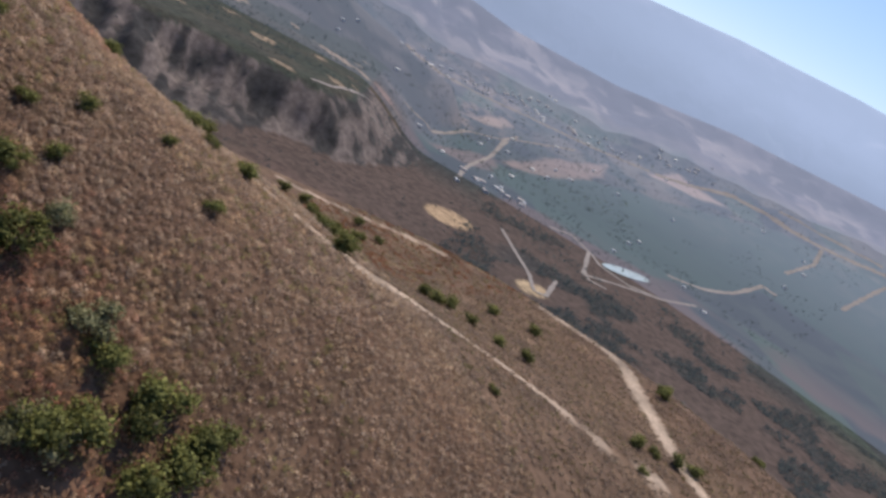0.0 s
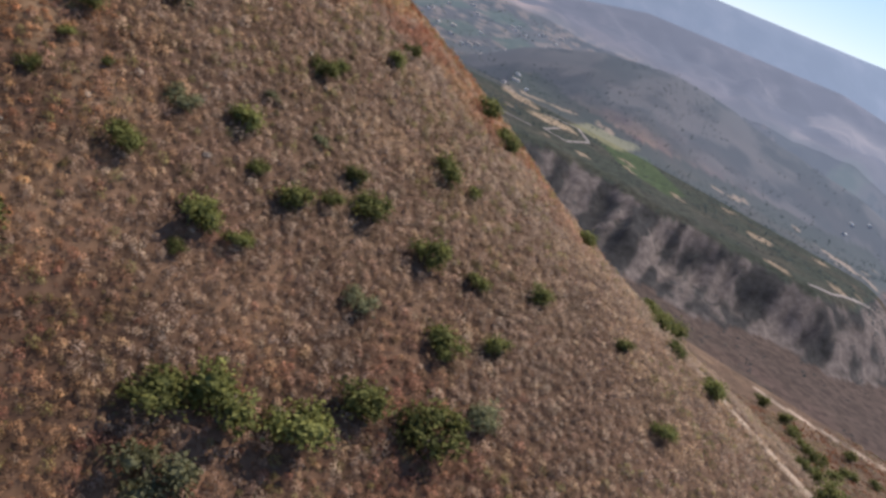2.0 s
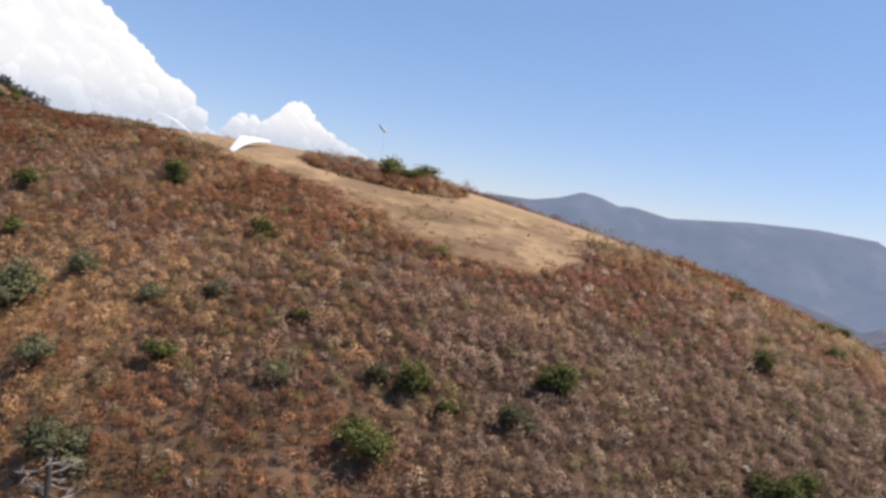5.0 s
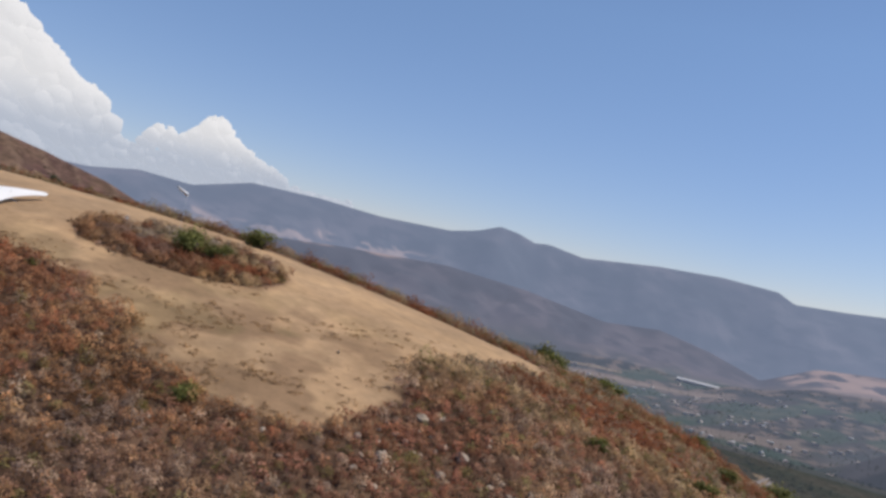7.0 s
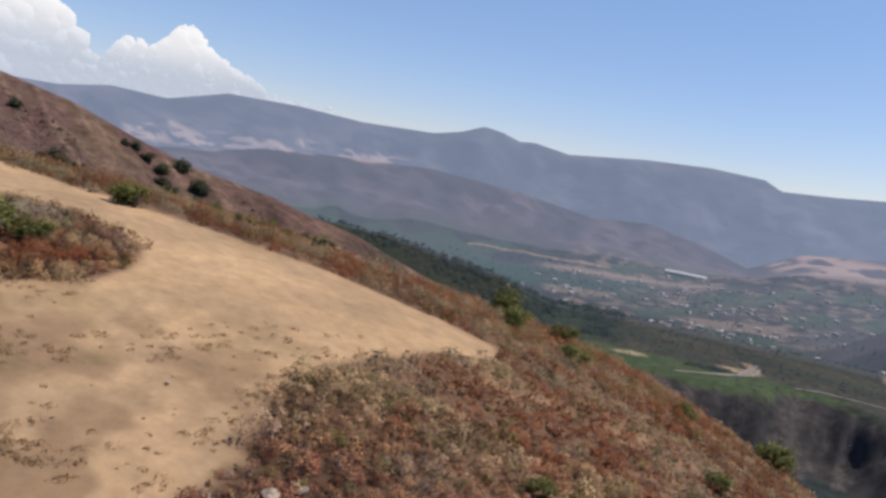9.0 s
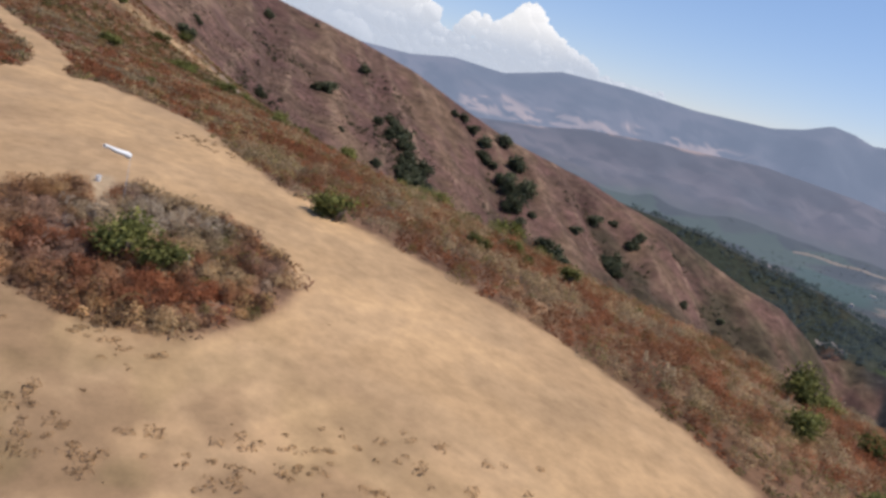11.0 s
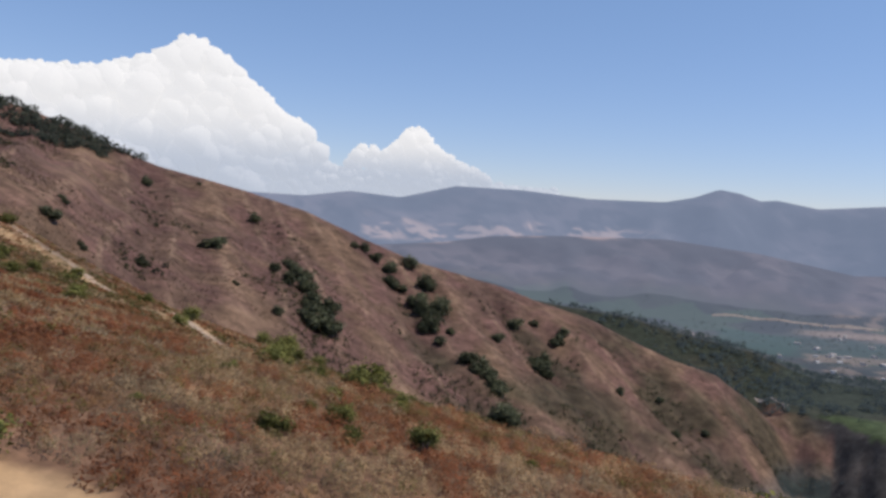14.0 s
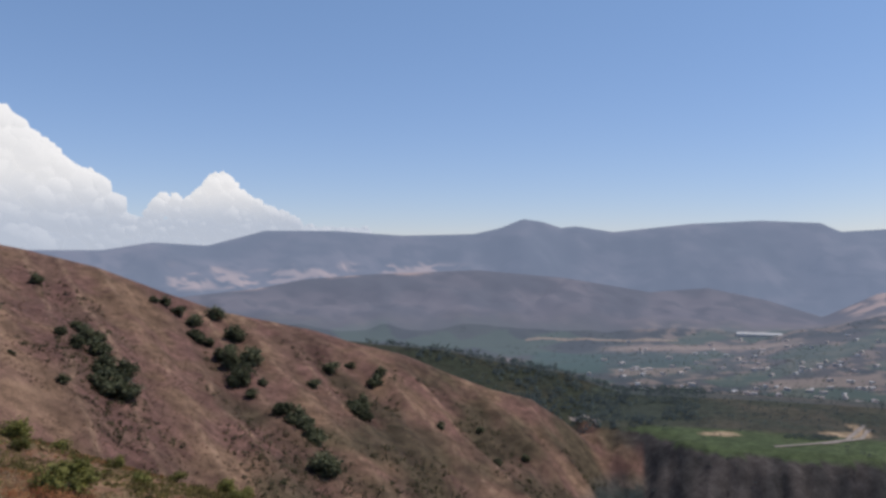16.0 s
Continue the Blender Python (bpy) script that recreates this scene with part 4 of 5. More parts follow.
SOUTH_GREEN = [(-88, 2, 4.9), (-81, -7, 6.7), (-74, 1, 6.0), (-44, -10, 2.7), (-35, -28, 3.9), (-39, -33, 5.3), (-33, -31, 3.3), (-28, -24, 2.5),
               (-25, -14, 4.4), (-36, -2, 2.2), (-29, 18, 2.6), (-14, -1, 3.7), (-6, -19, 4.7), (-17, -27, 4.3), (-3, -23, 2.8), (3, -4, 4.0),
               (6, -1, 2.5), (4, 16, 2.9), (15, 8, 3.5), (2, -25, 4.5), (6, -22, 3.1), (9, -18, 3.3), (12, -21, 6.0), (-9, -31, 5.1),
               (-4, -31, 3.3), (-28, -38, 6.7), (-33, -41, 5.5), (-47, -31, 1.8), (-21, -20, 1.5), (-10, -34, 2.3),
               (-104, 25, 7.4), (-101, 27, 6.0), (-91, 12, 6.9), (-105, 13, 7.2), (-84, 14, 3.4), (-112, 46, 3.0), (-72, -22, 3.3), (-65, 25, 2.4)]
SOUTH_MORE = [(-48, 14, 3.0), (-74, 9, 2.8), (-21, -8, 2.3), (-26, -19, 2.1), (-2, -46, 7.4), (5, -46, 7.4), (12, -42, 5.8), (-9, -46, 6.6), (-82, 20, 3.8),
              (-65, -1, 4.2), (-24, -7, 3.5), (19, 16, 3.0), (20, -23, 5.2), (24, -8, 5.4), (29, -8, 2.5), (28, -23, 3.1), (22, -34, 5.3),
              (39, -20, 4.1), (30, -32, 3.7), (56, -20, 3.1), (44, 21, 5.3), (82, -1, 4.4), (82, -13, 5.2), (20, -45, 7.4), (58, -33, 4.2)]
LOW_GREEN = [(119, -8, 6.2), (109, -23, 7.4), (29, -58, 6.0), (31, -66, 7.4), (35, -64, 7.4), (41, -69, 7.4), (23, -65, 7.2), (28, -73, 7.4), (36, -72, 7.4), (17, -65, 7.4),
             (357, -96, 8), (343, -48, 7.4), (147, -56, 3.5), (89, 14, 6.0), (71, 27, 4.8), (39, 26, 4.8), (267, 89, 8.0), (14, 30, 2.5)]
TRAIL_GREEN = [(101, 26, 6.5), (105, 34, 6.0), (108, 42, 7.0), (88, -6, 3.6), (260, 136, 7.4), (265, 124, 7.4), (256, 110, 7.2), (249, 97, 7.4), (245, 86, 7.4), (245, 78, 7.0), (289, 108, 6.5), (283, 88, 6.0),
               (231, 22, 7.4), (237, 20, 7.2), (243, 18, 7.4), (242, 5, 7.0), (295, 25, 7.2), (308, 7, 7.4), (241, -22, 7.4), (237, -11, 6.4), (251, -71, 7.4), (267, -81, 7.4), (276, -87, 7.0), (351, -46, 7.4), (226, -82, 4.0), (258, -76, 6)]
NORTH_GREEN = [(-66, 26, 4.2), (4, 41, 2.6), (-53, 33, 1.6), (16, 45, 2.4), (-46.5, 79.5, 5.0), (-45.5, 51.5, 4.8), (-43, 52.5, 4.0), (22, 62, 2.9), (1, 105, 5.4),
               (9, 88, 4.7), (25, 93, 3.4), (43, 112, 7.1), (-160, 148, 5.7), (-179, 187, 5.1), (-147, 171, 3.7), (-120, 161, 5.2), (-115, 118, 2.1),
               (-41, 105, 3.2), (-41, 116, 3.2), (0, 126, 7.0), (3, 134, 4.4), (9, 118, 5.4), (-36, 110, 2.5), (-32, 117, 3.5), (-47, 127, 3.1), (-45, 139, 3.0)]
NORTH_MORE = [(-158, 187, 4.3), (-113, 183, 3.7), (-24, 127, 1.9), (-52, 100, 1.4), (-47, 145, 3.3), (-66, 172, 5.5), (-87, 180, 6.3), (-133, 212, 5.0), (-64, 130, 2.1),
              (-45, 118, 1.7), (-119, 232, 7.0), (-58, 158, 7.0), (-71, 153, 5.5), (-76, 158, 4.5), (-190, 205, 5.0), (-172, 212, 4.5), (-210, 225, 5.5), (-235, 235, 6.0),
              (-250, 262, 7.0), (-205, 248, 5.0), (-165, 232, 4.5), (-62, 148, 4.0),
              (-287, 192, 5), (-287, 210, 7), (-281, 213, 7), (-268, 209, 6), (-260, 186, 6), (-271, 226, 6), (-253, 194, 6), (-239, 189, 5), (-218, 172, 5.5), (-251, 220, 5),
              (-265, 237, 5), (-255, 232, 4.5), (-104, 213, 4), (-114, 241, 5), (-101, 242, 4), (-75, 207, 3.5), (-89, 275, 6), (-93, 189, 4), (-120, 225, 5), (-130, 250, 5),
              (-85, 225, 4), (-70, 240, 5), (-60, 215, 4), (-95, 260, 5)]
SAGES = [(28, -54, 7.4), (-74, -14, 6.2), (-74, -7, 4.3), (-64, -4, 7.2), (-60, 2, 3.2), (-54, -11, 3.7), (-45, -20, 4.9), (-34, -10, 2.3), (-16, -7, 2.9), (-13, -20, 4.1),
         (-3, -13, 2.2), (4, -15, 2.2), (-27, -7, 2.4), (-45, 0, 2.6), (-50, -2, 2.6), (11, -32, 4.1), (-7, -52, 7.4), (27, -41, 4.2), (17, -65, 9.5)]
spread_plants(greens, SOUTH_GREEN + SOUTH_MORE + TRAIL_GREEN + LOW_GREEN + NORTH_GREEN + NORTH_MORE)
spread_plants(sages, SAGES)

# the young conifer in the straw clearing
fir = plant("young_conifer", "small bright green conical conifer in pale dry grass", "tree", crown_mesh("conifer_crown", 77, 1, 620, 0.06, LEAF, cone=True), 0.3, BARK, 5, "")
fir.matrix_basis = pose(-54, -20, at_ground(-54, -20)) @ Matrix.Diagonal((4.2, 4.2, 3.0, 1))

# oaks in the gullies of the next ridge
oaks = [plant("oak_tree", "dark green oak in a gully of the dry ridge", "tree", crown_mesh("oak_crown", 50 + k, 11, 1000, 0.050, OAK, 0.95), 0.2, BARK, k, "oaks on the next ridge") for k in range(3)]
RIDGE_OAKS = [(-600, 1020, 19), (-567, 992, 27), (-544, 926, 20), (-538, 957, 25), (-498, 904, 30), (-466, 856, 34), (-456, 870, 31), (-485, 924, 28), (-574, 941, 15), (-512, 930, 24),
              (-640, 1280, 14), (-631, 1298, 19), (-610, 1299, 21), (-580, 1295, 23), (-555, 1243, 23), (-539, 1241, 23), (-564, 1337, 27), (-493, 1211, 29), (-512, 1287, 29), (-444, 1150, 32),
              (-459, 1219, 32), (-437, 1127, 27), (-475, 1185, 28)]
GULLY_OAKS = [(-410, 1138, 12), (-371, 1323, 23), (-351, 1358, 16), (-301, 1325, 24), (-299, 1353, 18), (-359, 1073, 28), (-335, 1058, 25), (-307, 1026, 24), (-295, 1012, 20), (-303, 1249, 21), (-293, 1195, 28),
              (-280, 1176, 20), (-270, 955, 31), (-261, 948, 22), (-367, 1224, 18), (-409, 1097, 15), (-189, 1255, 14), (-143, 1343, 12), (-107, 1241, 12), (-72, 1308, 13), (-320, 1045, 20), (-310, 1225, 18)]
UPPER_OAKS = [(-581, 596, 16), (-634, 662, 11), (-570, 699, 12), (-863, 1162, 8), (-736, 1132, 18), (-895, 1076, 16), (-470, 788, 13), (-537, 543, 11), (-555, 607, 10), (-524, 789, 8), (-617, 881, 20), (-628, 872, 14)]
spread_plants(oaks, [(x, y, w * 1.12) for x, y, w in RIDGE_OAKS + GULLY_OAKS + UPPER_OAKS], (0.74, 1.0), 0.12)


def woods(name, label, x, y, lo, hi, dark, light, sides, near=False):
    n = len(x)
    size = lo + (hi - lo) * rng.random(n)
    colour = mix(np.tile(dark, (n, 1)), light, rng.random(n) ** 2)
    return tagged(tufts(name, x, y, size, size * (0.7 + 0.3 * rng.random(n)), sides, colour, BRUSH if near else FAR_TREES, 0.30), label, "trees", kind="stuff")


def polar(n, az0, az1, r0, r1, keep=None):
    az, r = np.radians(rng.uniform(az0, az1, n)), rng.uniform(r0, r1, n)
    x, y = r * np.sin(az), r * np.cos(az)
    k = np.ones(n, bool) if keep is None else keep(x, y)
    return x[k], y[k]


woods("scrub", "scattered dark scrub on the dry face of the next ridge", *polar(80000, -58, 4, 430, 1480, lambda x, y: fractal(x, y, 90, 301, 3) * 0.7 + 0.30 * gully_at(x, y) + 0.14 * step(-60, -220, ground_height(x, y)) > 0.36), 1.0, 3.6, (0.060, 0.046, 0.034), (0.205, 0.135, 0.085), 4, True)
woods("scrub", "dark green scrub in the gullies of the dry ridge", *polar(9000, -50, 2, 600, 1420, lambda x, y: fractal(x, y, 70, 306, 3) * 0.7 + 0.24 * gully_at(x, y) + 0.14 * step(-110, -230, ground_height(x, y)) > 0.62), 3.0, 9.0, (0.045, 0.050, 0.030), (0.095, 0.090, 0.050), 9, True)
woods("woodland", "dark trees on the upper crest of the ridge", *polar(6500, -62, -40, 950, 1510, lambda x, y: (np.hypot(x, y) > np.interp(np.degrees(np.arctan2(x, y)), (-62, -52, -48.8, -44.8, -41.2, -40), (960, 1135, 1265, 1362, 1459, 1490)) + 70 * (fractal(x, y, 50, 308, 2) - 0.5)) & (fractal(x, y, 45, 302, 2) > 0.40)), 8, 16, (0.050, 0.060, 0.052), (0.100, 0.110, 0.082), 14, True)
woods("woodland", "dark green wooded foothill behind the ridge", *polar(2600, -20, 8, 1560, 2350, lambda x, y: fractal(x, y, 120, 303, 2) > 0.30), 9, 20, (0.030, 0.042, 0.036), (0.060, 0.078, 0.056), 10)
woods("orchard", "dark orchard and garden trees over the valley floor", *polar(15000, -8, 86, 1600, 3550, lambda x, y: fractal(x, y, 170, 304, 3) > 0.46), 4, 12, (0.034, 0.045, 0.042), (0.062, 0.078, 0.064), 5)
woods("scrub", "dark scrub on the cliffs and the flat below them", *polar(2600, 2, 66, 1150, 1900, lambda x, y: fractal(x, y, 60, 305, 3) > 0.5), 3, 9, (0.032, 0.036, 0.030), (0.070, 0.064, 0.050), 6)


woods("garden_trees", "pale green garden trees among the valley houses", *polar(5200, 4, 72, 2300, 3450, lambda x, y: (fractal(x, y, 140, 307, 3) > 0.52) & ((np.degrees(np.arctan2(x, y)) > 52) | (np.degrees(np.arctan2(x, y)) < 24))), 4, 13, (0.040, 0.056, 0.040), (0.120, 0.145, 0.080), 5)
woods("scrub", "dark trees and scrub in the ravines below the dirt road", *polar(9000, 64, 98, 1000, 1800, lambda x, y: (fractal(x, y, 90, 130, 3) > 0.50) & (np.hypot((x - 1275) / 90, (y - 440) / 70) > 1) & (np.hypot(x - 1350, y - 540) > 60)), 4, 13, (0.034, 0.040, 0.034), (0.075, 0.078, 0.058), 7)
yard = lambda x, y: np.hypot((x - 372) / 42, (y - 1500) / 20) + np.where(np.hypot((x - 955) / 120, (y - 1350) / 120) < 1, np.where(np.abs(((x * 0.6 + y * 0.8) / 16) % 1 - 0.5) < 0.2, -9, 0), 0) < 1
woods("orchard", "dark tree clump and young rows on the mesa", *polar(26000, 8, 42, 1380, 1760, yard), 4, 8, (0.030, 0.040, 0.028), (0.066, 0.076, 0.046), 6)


# ---- the dead tree ----
def dead_tree():
    r = random.Random(4)
    base = new("dead_tree")
    base.matrix_basis = pose(-39.3, -27.6, at_ground(-39.3, -27.6) - 0.2, 3, -4, 0)
    bm = bmesh.new()
    trunk = [(0, 0, 0), (0.1, 0, 2), (0.22, 0.1, 4.2), (0.3, 0.05, 6.4), (0.42, 0, 8.4), (0.5, 0.05, 9.6)]
    tube(bm, trunk, (0.42, 0.34, 0.29, 0.22, 0.15, 0.05), 9)
    part("trunk", bm, DARK_WOOD, base, "dark brown-grey weathered trunk")
    for k in range(46):
        h = 0.7 + 8.4 * (k / 45) ** 1.7
        a, length = r.random() * 6.283, (5.4 - 0.36 * h) * r.uniform(0.25, 1.15)
        up = r.uniform(-0.75, -0.1) if h < 4 else r.uniform(-0.45, 0.3)
        o = Vector((0.05 * h, 0.02, h))
        d = Vector((math.cos(a), math.sin(a), up))
        pts = [o]
        for j in range(1, 6):
            bend = Vector((r.uniform(-0.2, 0.2), r.uniform(-0.2, 0.2), r.uniform(-0.22, 0.16)))
            pts.append(pts[-1] + (d + bend) * (length / 5))
        bm = bmesh.new()
        tube(bm, [tuple(p) for p in pts], (0.075, 0.06, 0.047, 0.035, 0.024, 0.01), 5)
        for j in range(5):
            q = pts[r.randrange(2, 5)]
            e = (d + Vector((r.uniform(-1, 1), r.uniform(-1, 1), r.uniform(-0.6, 0.5)))).normalized() * length * 0.4
            tube(bm, [tuple(q), tuple(q + e * 0.5 + Vector((0, 0, -0.06))), tuple(q + e)], (0.035, 0.026, 0.012), 4)
        part("branch", bm, GREY_WOOD, base)
    return tagged(base, "tall dead grey tree with bare broken branches", "dead tree")


dead_tree()


# ---- rocks ----
def rock_mesh(seed):
    r = random.Random(seed)
    bm = bmesh.new()
    bmesh.ops.create_icosphere(bm, subdivisions=2, radius=0.5)
    stretch = Vector((1.0, r.uniform(0.6, 0.9), r.uniform(0.45, 0.75)))
    for v in bm.verts:
        k = 1 + 0.5 * (noise.noise(v.co * 2.2 + Vector((seed, 0, 0)))) + 0.2 * noise.noise(v.co * 5 + Vector((0, seed, 0)))
        v.co = Vector((v.co.x * stretch.x, v.co.y * stretch.y, v.co.z * stretch.z)) * k
    me = bpy.data.meshes.new("rock")
    bm.to_mesh(me)
    bm.free()
    me.materials.append(ROCK)
    return me


rocks = [rock_mesh(k) for k in range(5)]
ROCKS = [(-12, 29, 1.2), (-13.5, 20, 1.3), (-7.7, 24.7, 1.3), (-10.5, 30.5, 0.8), (-14, 27, 0.7), (-9, 21, 0.8), (-16, 22, 0.7), (-6, 30, 0.7), (-3, 22, 0.9), (-15, 17, 0.8),
         (-11, 15, 0.9), (-5, 12, 0.8), (-14, 36, 0.6), (-20, 15, 0.6), (-2, 33, 0.7), (-18, -19, 1.0), (-9, -24, 1.1), (-22, -24, 0.9), (4, -6, 0.9), (-5, 2, 0.8)]
pick = random.Random(21)
ROCKS += [(pick.gauss(-10, 5), pick.gauss(24, 6), pick.uniform(0.3, 0.75)) for _ in range(34)] + [(pick.uniform(-40, 30), pick.uniform(-40, 20), pick.uniform(0.35, 0.8)) for _ in range(24)]
for n, (x, y, w) in enumerate(ROCKS):
    ob = tagged(new("rock", rocks[n % 5]), "pale weathered boulder half sunk in the slope", "rock", "pale rocks on the slope")
    ob.matrix_world = pose(x, y, at_ground(x, y) + 0.22 * w, 12 * (n % 3), 9 * (n % 4), 67 * n) @ Matrix.Diagonal((w, w, w, 1))


# ---- hang gliders at rest ----
def hang_glider(tip_a, tip_b, nose, label):
    """A swept sail between two tips and the nose, with keel, control frame and kingpost."""
    a, b, c = Vector(tip_a), Vector(tip_b), Vector(nose)
    base = new("hang_glider")
    base.location = (a + b) / 2
    mid = (a + b) / 2
    o = base.location
    back = (mid - c).normalized()
    side = (b - a).normalized()
    up = side.cross(back).normalized()
    if up.z < 0:
        up = -up
    bm = bmesh.new()
    rows = []
    for k in range(25):
        u = k / 12 - 1
        tip = a if u < 0 else b
        lead = c.lerp(tip, abs(u))
        chord = 1.25 * (1 - abs(u)) ** 1.5 + 0.85 * (1 - 0.5 * max(0, abs(u) - 0.9) * 10)
        arch = 0.28 * (1 - u * u)
        top, low = [], []
        for j in range(9):
            s = j / 8
            camber = 0.10 * chord * 4 * s * (1 - s) * (1.25 - s)
            at = lead + back * chord * s + up * (arch + camber) - o
            top.append(bm.verts.new(at))
            low.append(bm.verts.new(at - up * (0.02 + 0.10 * chord * 0.5 * s**0.5 * (1 - s))))
        rows.append((top, low))
    for (t0, l0), (t1, l1) in zip(rows, rows[1:]):
        for j in range(8):
            bm.faces.new((t0[j], t0[j + 1], t1[j + 1], t1[j])).smooth = True
            bm.faces.new((l0[j + 1], l0[j], l1[j], l1[j + 1])).smooth = True
        bm.faces.new((t0[0], t1[0], l1[0], l0[0]))
        bm.faces.new((t1[8], t0[8], l0[8], l1[8]))
    for t, l in (rows[0], rows[-1]):
        for j in range(8):
            bm.faces.new((t[j], l[j], l[j + 1], t[j + 1]))
    bmesh.ops.recalc_face_normals(bm, faces=bm.faces)
    part("sail", bm, SAIL, base, "taut white sail")
    bm = bmesh.new()
    tube(bm, [tuple(c - o - back * 0.1), tuple(c - o + back * 3.2)], (0.025, 0.025), 8)
    part("keel", bm, ALLOY, base)
    for tip in (a, b):
        bm = bmesh.new()
        tube(bm, [tuple(c - o + back * 0.04 + up * 0.22), tuple(tip - o + back * 0.04)], (0.03, 0.02), 8)
        part("leading_edge", bm, ALLOY, base)
    hang = c - o + back * 1.4
    feet = [hang + side * k - up * 1.5 for k in (-0.75, 0.75)]
    for foot in feet:
        bm = bmesh.new()
        tube(bm, [tuple(hang), tuple(foot)], (0.018, 0.018), 6)
        part("downtube", bm, ALLOY, base)
    bm = bmesh.new()
    tube(bm, [tuple(feet[0]), tuple(feet[1])], (0.016, 0.016), 6)
    part("base_bar", bm, ALLOY, base)
    bm = bmesh.new()
    tube(bm, [tuple(hang + up * 0.25), tuple(hang + up * 1.0)], (0.015, 0.012), 6)
    part("kingpost", bm, ALLOY, base)
    return tagged(base, label, "hang glider", "parked hang gliders")


hang_glider((-68.4, 44.6, at_ground(-68.4, 44.6) + 0.25), (-68.0, 56.7, -14.45), (-69.9, 50.1, -14.9), "white hang glider parked on the dry grass of the pad")
hang_glider((-82.3, 58.2, at_ground(-82.3, 58.2) + 0.2), (-90.9, 60.0, -12.2), (-87.5, 61.2, -13.3), "white hang glider tipped on one wing at the pad's edge")


# ---- windsock ----
def windsock():
    x, y = -48.0, 53.3
    z = at_ground(x, y)
    base = new("windsock")
    base.location = (x, y, z)
    top = -10.9 - z
    bm = bmesh.new()
    tube(bm, [(0, 0, -0.3), (0, 0, top + 0.25)], (0.024, 0.015), 8)
    part("pole", bm, ALLOY, base, "thin metal pole")
    bm = bmesh.new()
    bmesh.ops.create_cone(bm, segments=14, radius1=0.22, radius2=0.22, depth=0.03, cap_ends=False)
    bmesh.ops.transform(bm, matrix=Matrix.Translation((0.1, -0.08, top)) @ Euler((radians(90), 0, radians(50))).to_matrix().to_4x4(), verts=bm.verts)
    part("hoop", bm, ALLOY, base)
    bm = bmesh.new()
    way = Vector((-0.15, -0.96, 0.34)).normalized()
    q = way.to_track_quat("Z", "Y")
    rings = []
    for k in range(9):
        s = k / 8
        mid = Vector((0, 0, top)) + way * (0.1 + 2.3 * s) + Vector((0, 0, -0.12 * s * s + 0.03 * math.sin(9 * s)))
        rad = 0.23 - 0.11 * s + 0.015 * math.sin(14 * s)
        rings.append([bm.verts.new(mid + q @ Vector((rad * math.cos(0.524 * i), rad * math.sin(0.524 * i), 0))) for i in range(12)])
    for lower, upper in zip(rings, rings[1:]):
        for i in range(12):
            bm.faces.new((lower[i], lower[(i + 1) % 12], upper[(i + 1) % 12], upper[i])).smooth = True
    part("sock", bm, SAIL, base, "white fabric sleeve")
    return tagged(base, "white windsock on a thin pole in the brush island", "windsock")


windsock()


# ---- small things on the island and by the track ----
def bucket():
    x, y = -58.3, 59.9
    base = new("bucket")
    base.location = (x, y, at_ground(x, y))
    bm = bmesh.new()
    bmesh.ops.create_cone(bm, segments=18, radius1=0.19, radius2=0.24, depth=0.5, cap_ends=True)
    bmesh.ops.translate(bm, vec=(0, 0, 0.25), verts=bm.verts)
    bmesh.ops.delete(bm, geom=[f for f in bm.faces if f.normal.z > 0.9], context="FACES")
    part("body", bm, SAIL, base)
    bm = bmesh.new()
    tube(bm, [(0.24 * math.cos(a), 0.02, 0.5 + 0.2 * math.sin(a)) for a in np.linspace(0, math.pi, 9)], [0.008] * 9, 5)
    part("handle", bm, ALLOY, base)
    return tagged(base, "white plastic bucket at the edge of the brush island", "bucket")


def bench():
    x, y = -43.2, 55.2
    base = new("bench")
    base.matrix_basis = pose(x, y, at_ground(x, y), 0, 0, 25)
    for k in range(3):
        bm = bmesh.new()
        bmesh.ops.create_cube(bm, size=1)
        bmesh.ops.transform(bm, matrix=Matrix.Translation((0, (k - 1) * 0.15, 0.45)) @ Matrix.Diagonal((1.6, 0.13, 0.04, 1)), verts=bm.verts)
        part("seat_board", bm, GREY_WOOD, base)
    for k in (-0.65, 0.65):
        bm = bmesh.new()
        bmesh.ops.create_cube(bm, size=1)
        bmesh.ops.transform(bm, matrix=Matrix.Translation((k, 0, 0.18)) @ Matrix.Diagonal((0.08, 0.4, 0.5, 1)), verts=bm.verts)
        part("leg", bm, GREY_WOOD, base)
    return tagged(base, "low weathered wooden bench on the path through the island", "bench")


bucket()
bench()


def dry_stalk(x, y, high):
    base = new("yucca_stalk")
    base.matrix_basis = pose(x, y, at_ground(x, y) - 0.1, 4, -5, 30 * x)
    bm = bmesh.new()
    tube(bm, [(0, 0, 0), (0.03, 0, high * 0.6), (0.08, 0.02, high)], (0.05, 0.04, 0.015), 6)
    part("stalk", bm, STRAW, base)
    bm = bmesh.new()
    for k in range(26):
        a, h = k * 2.4, high * (0.55 + 0.42 * k / 26)
        d = Vector((math.cos(a), math.sin(a), 0.5)) * (0.34 - 0.2 * k / 26)
        tube(bm, [(0.06, 0, h), tuple(Vector((0.06, 0, h)) + d)], (0.02, 0.035), 4)
    part("dry_panicle", bm, STRAW, base)
    return tagged(base, "tall dry straw-coloured yucca stalk in the brush", "dry stalk", "dry stalks")


STRAW = plain("dry_straw", (0.55, 0.43, 0.27), 0.9, 0, 0.25, 6)
for x, y, high in ((-14, 88, 2.6), (-11.5, 90, 2.2), (-12.5, 92, 1.9)):
    dry_stalk(x, y, high)


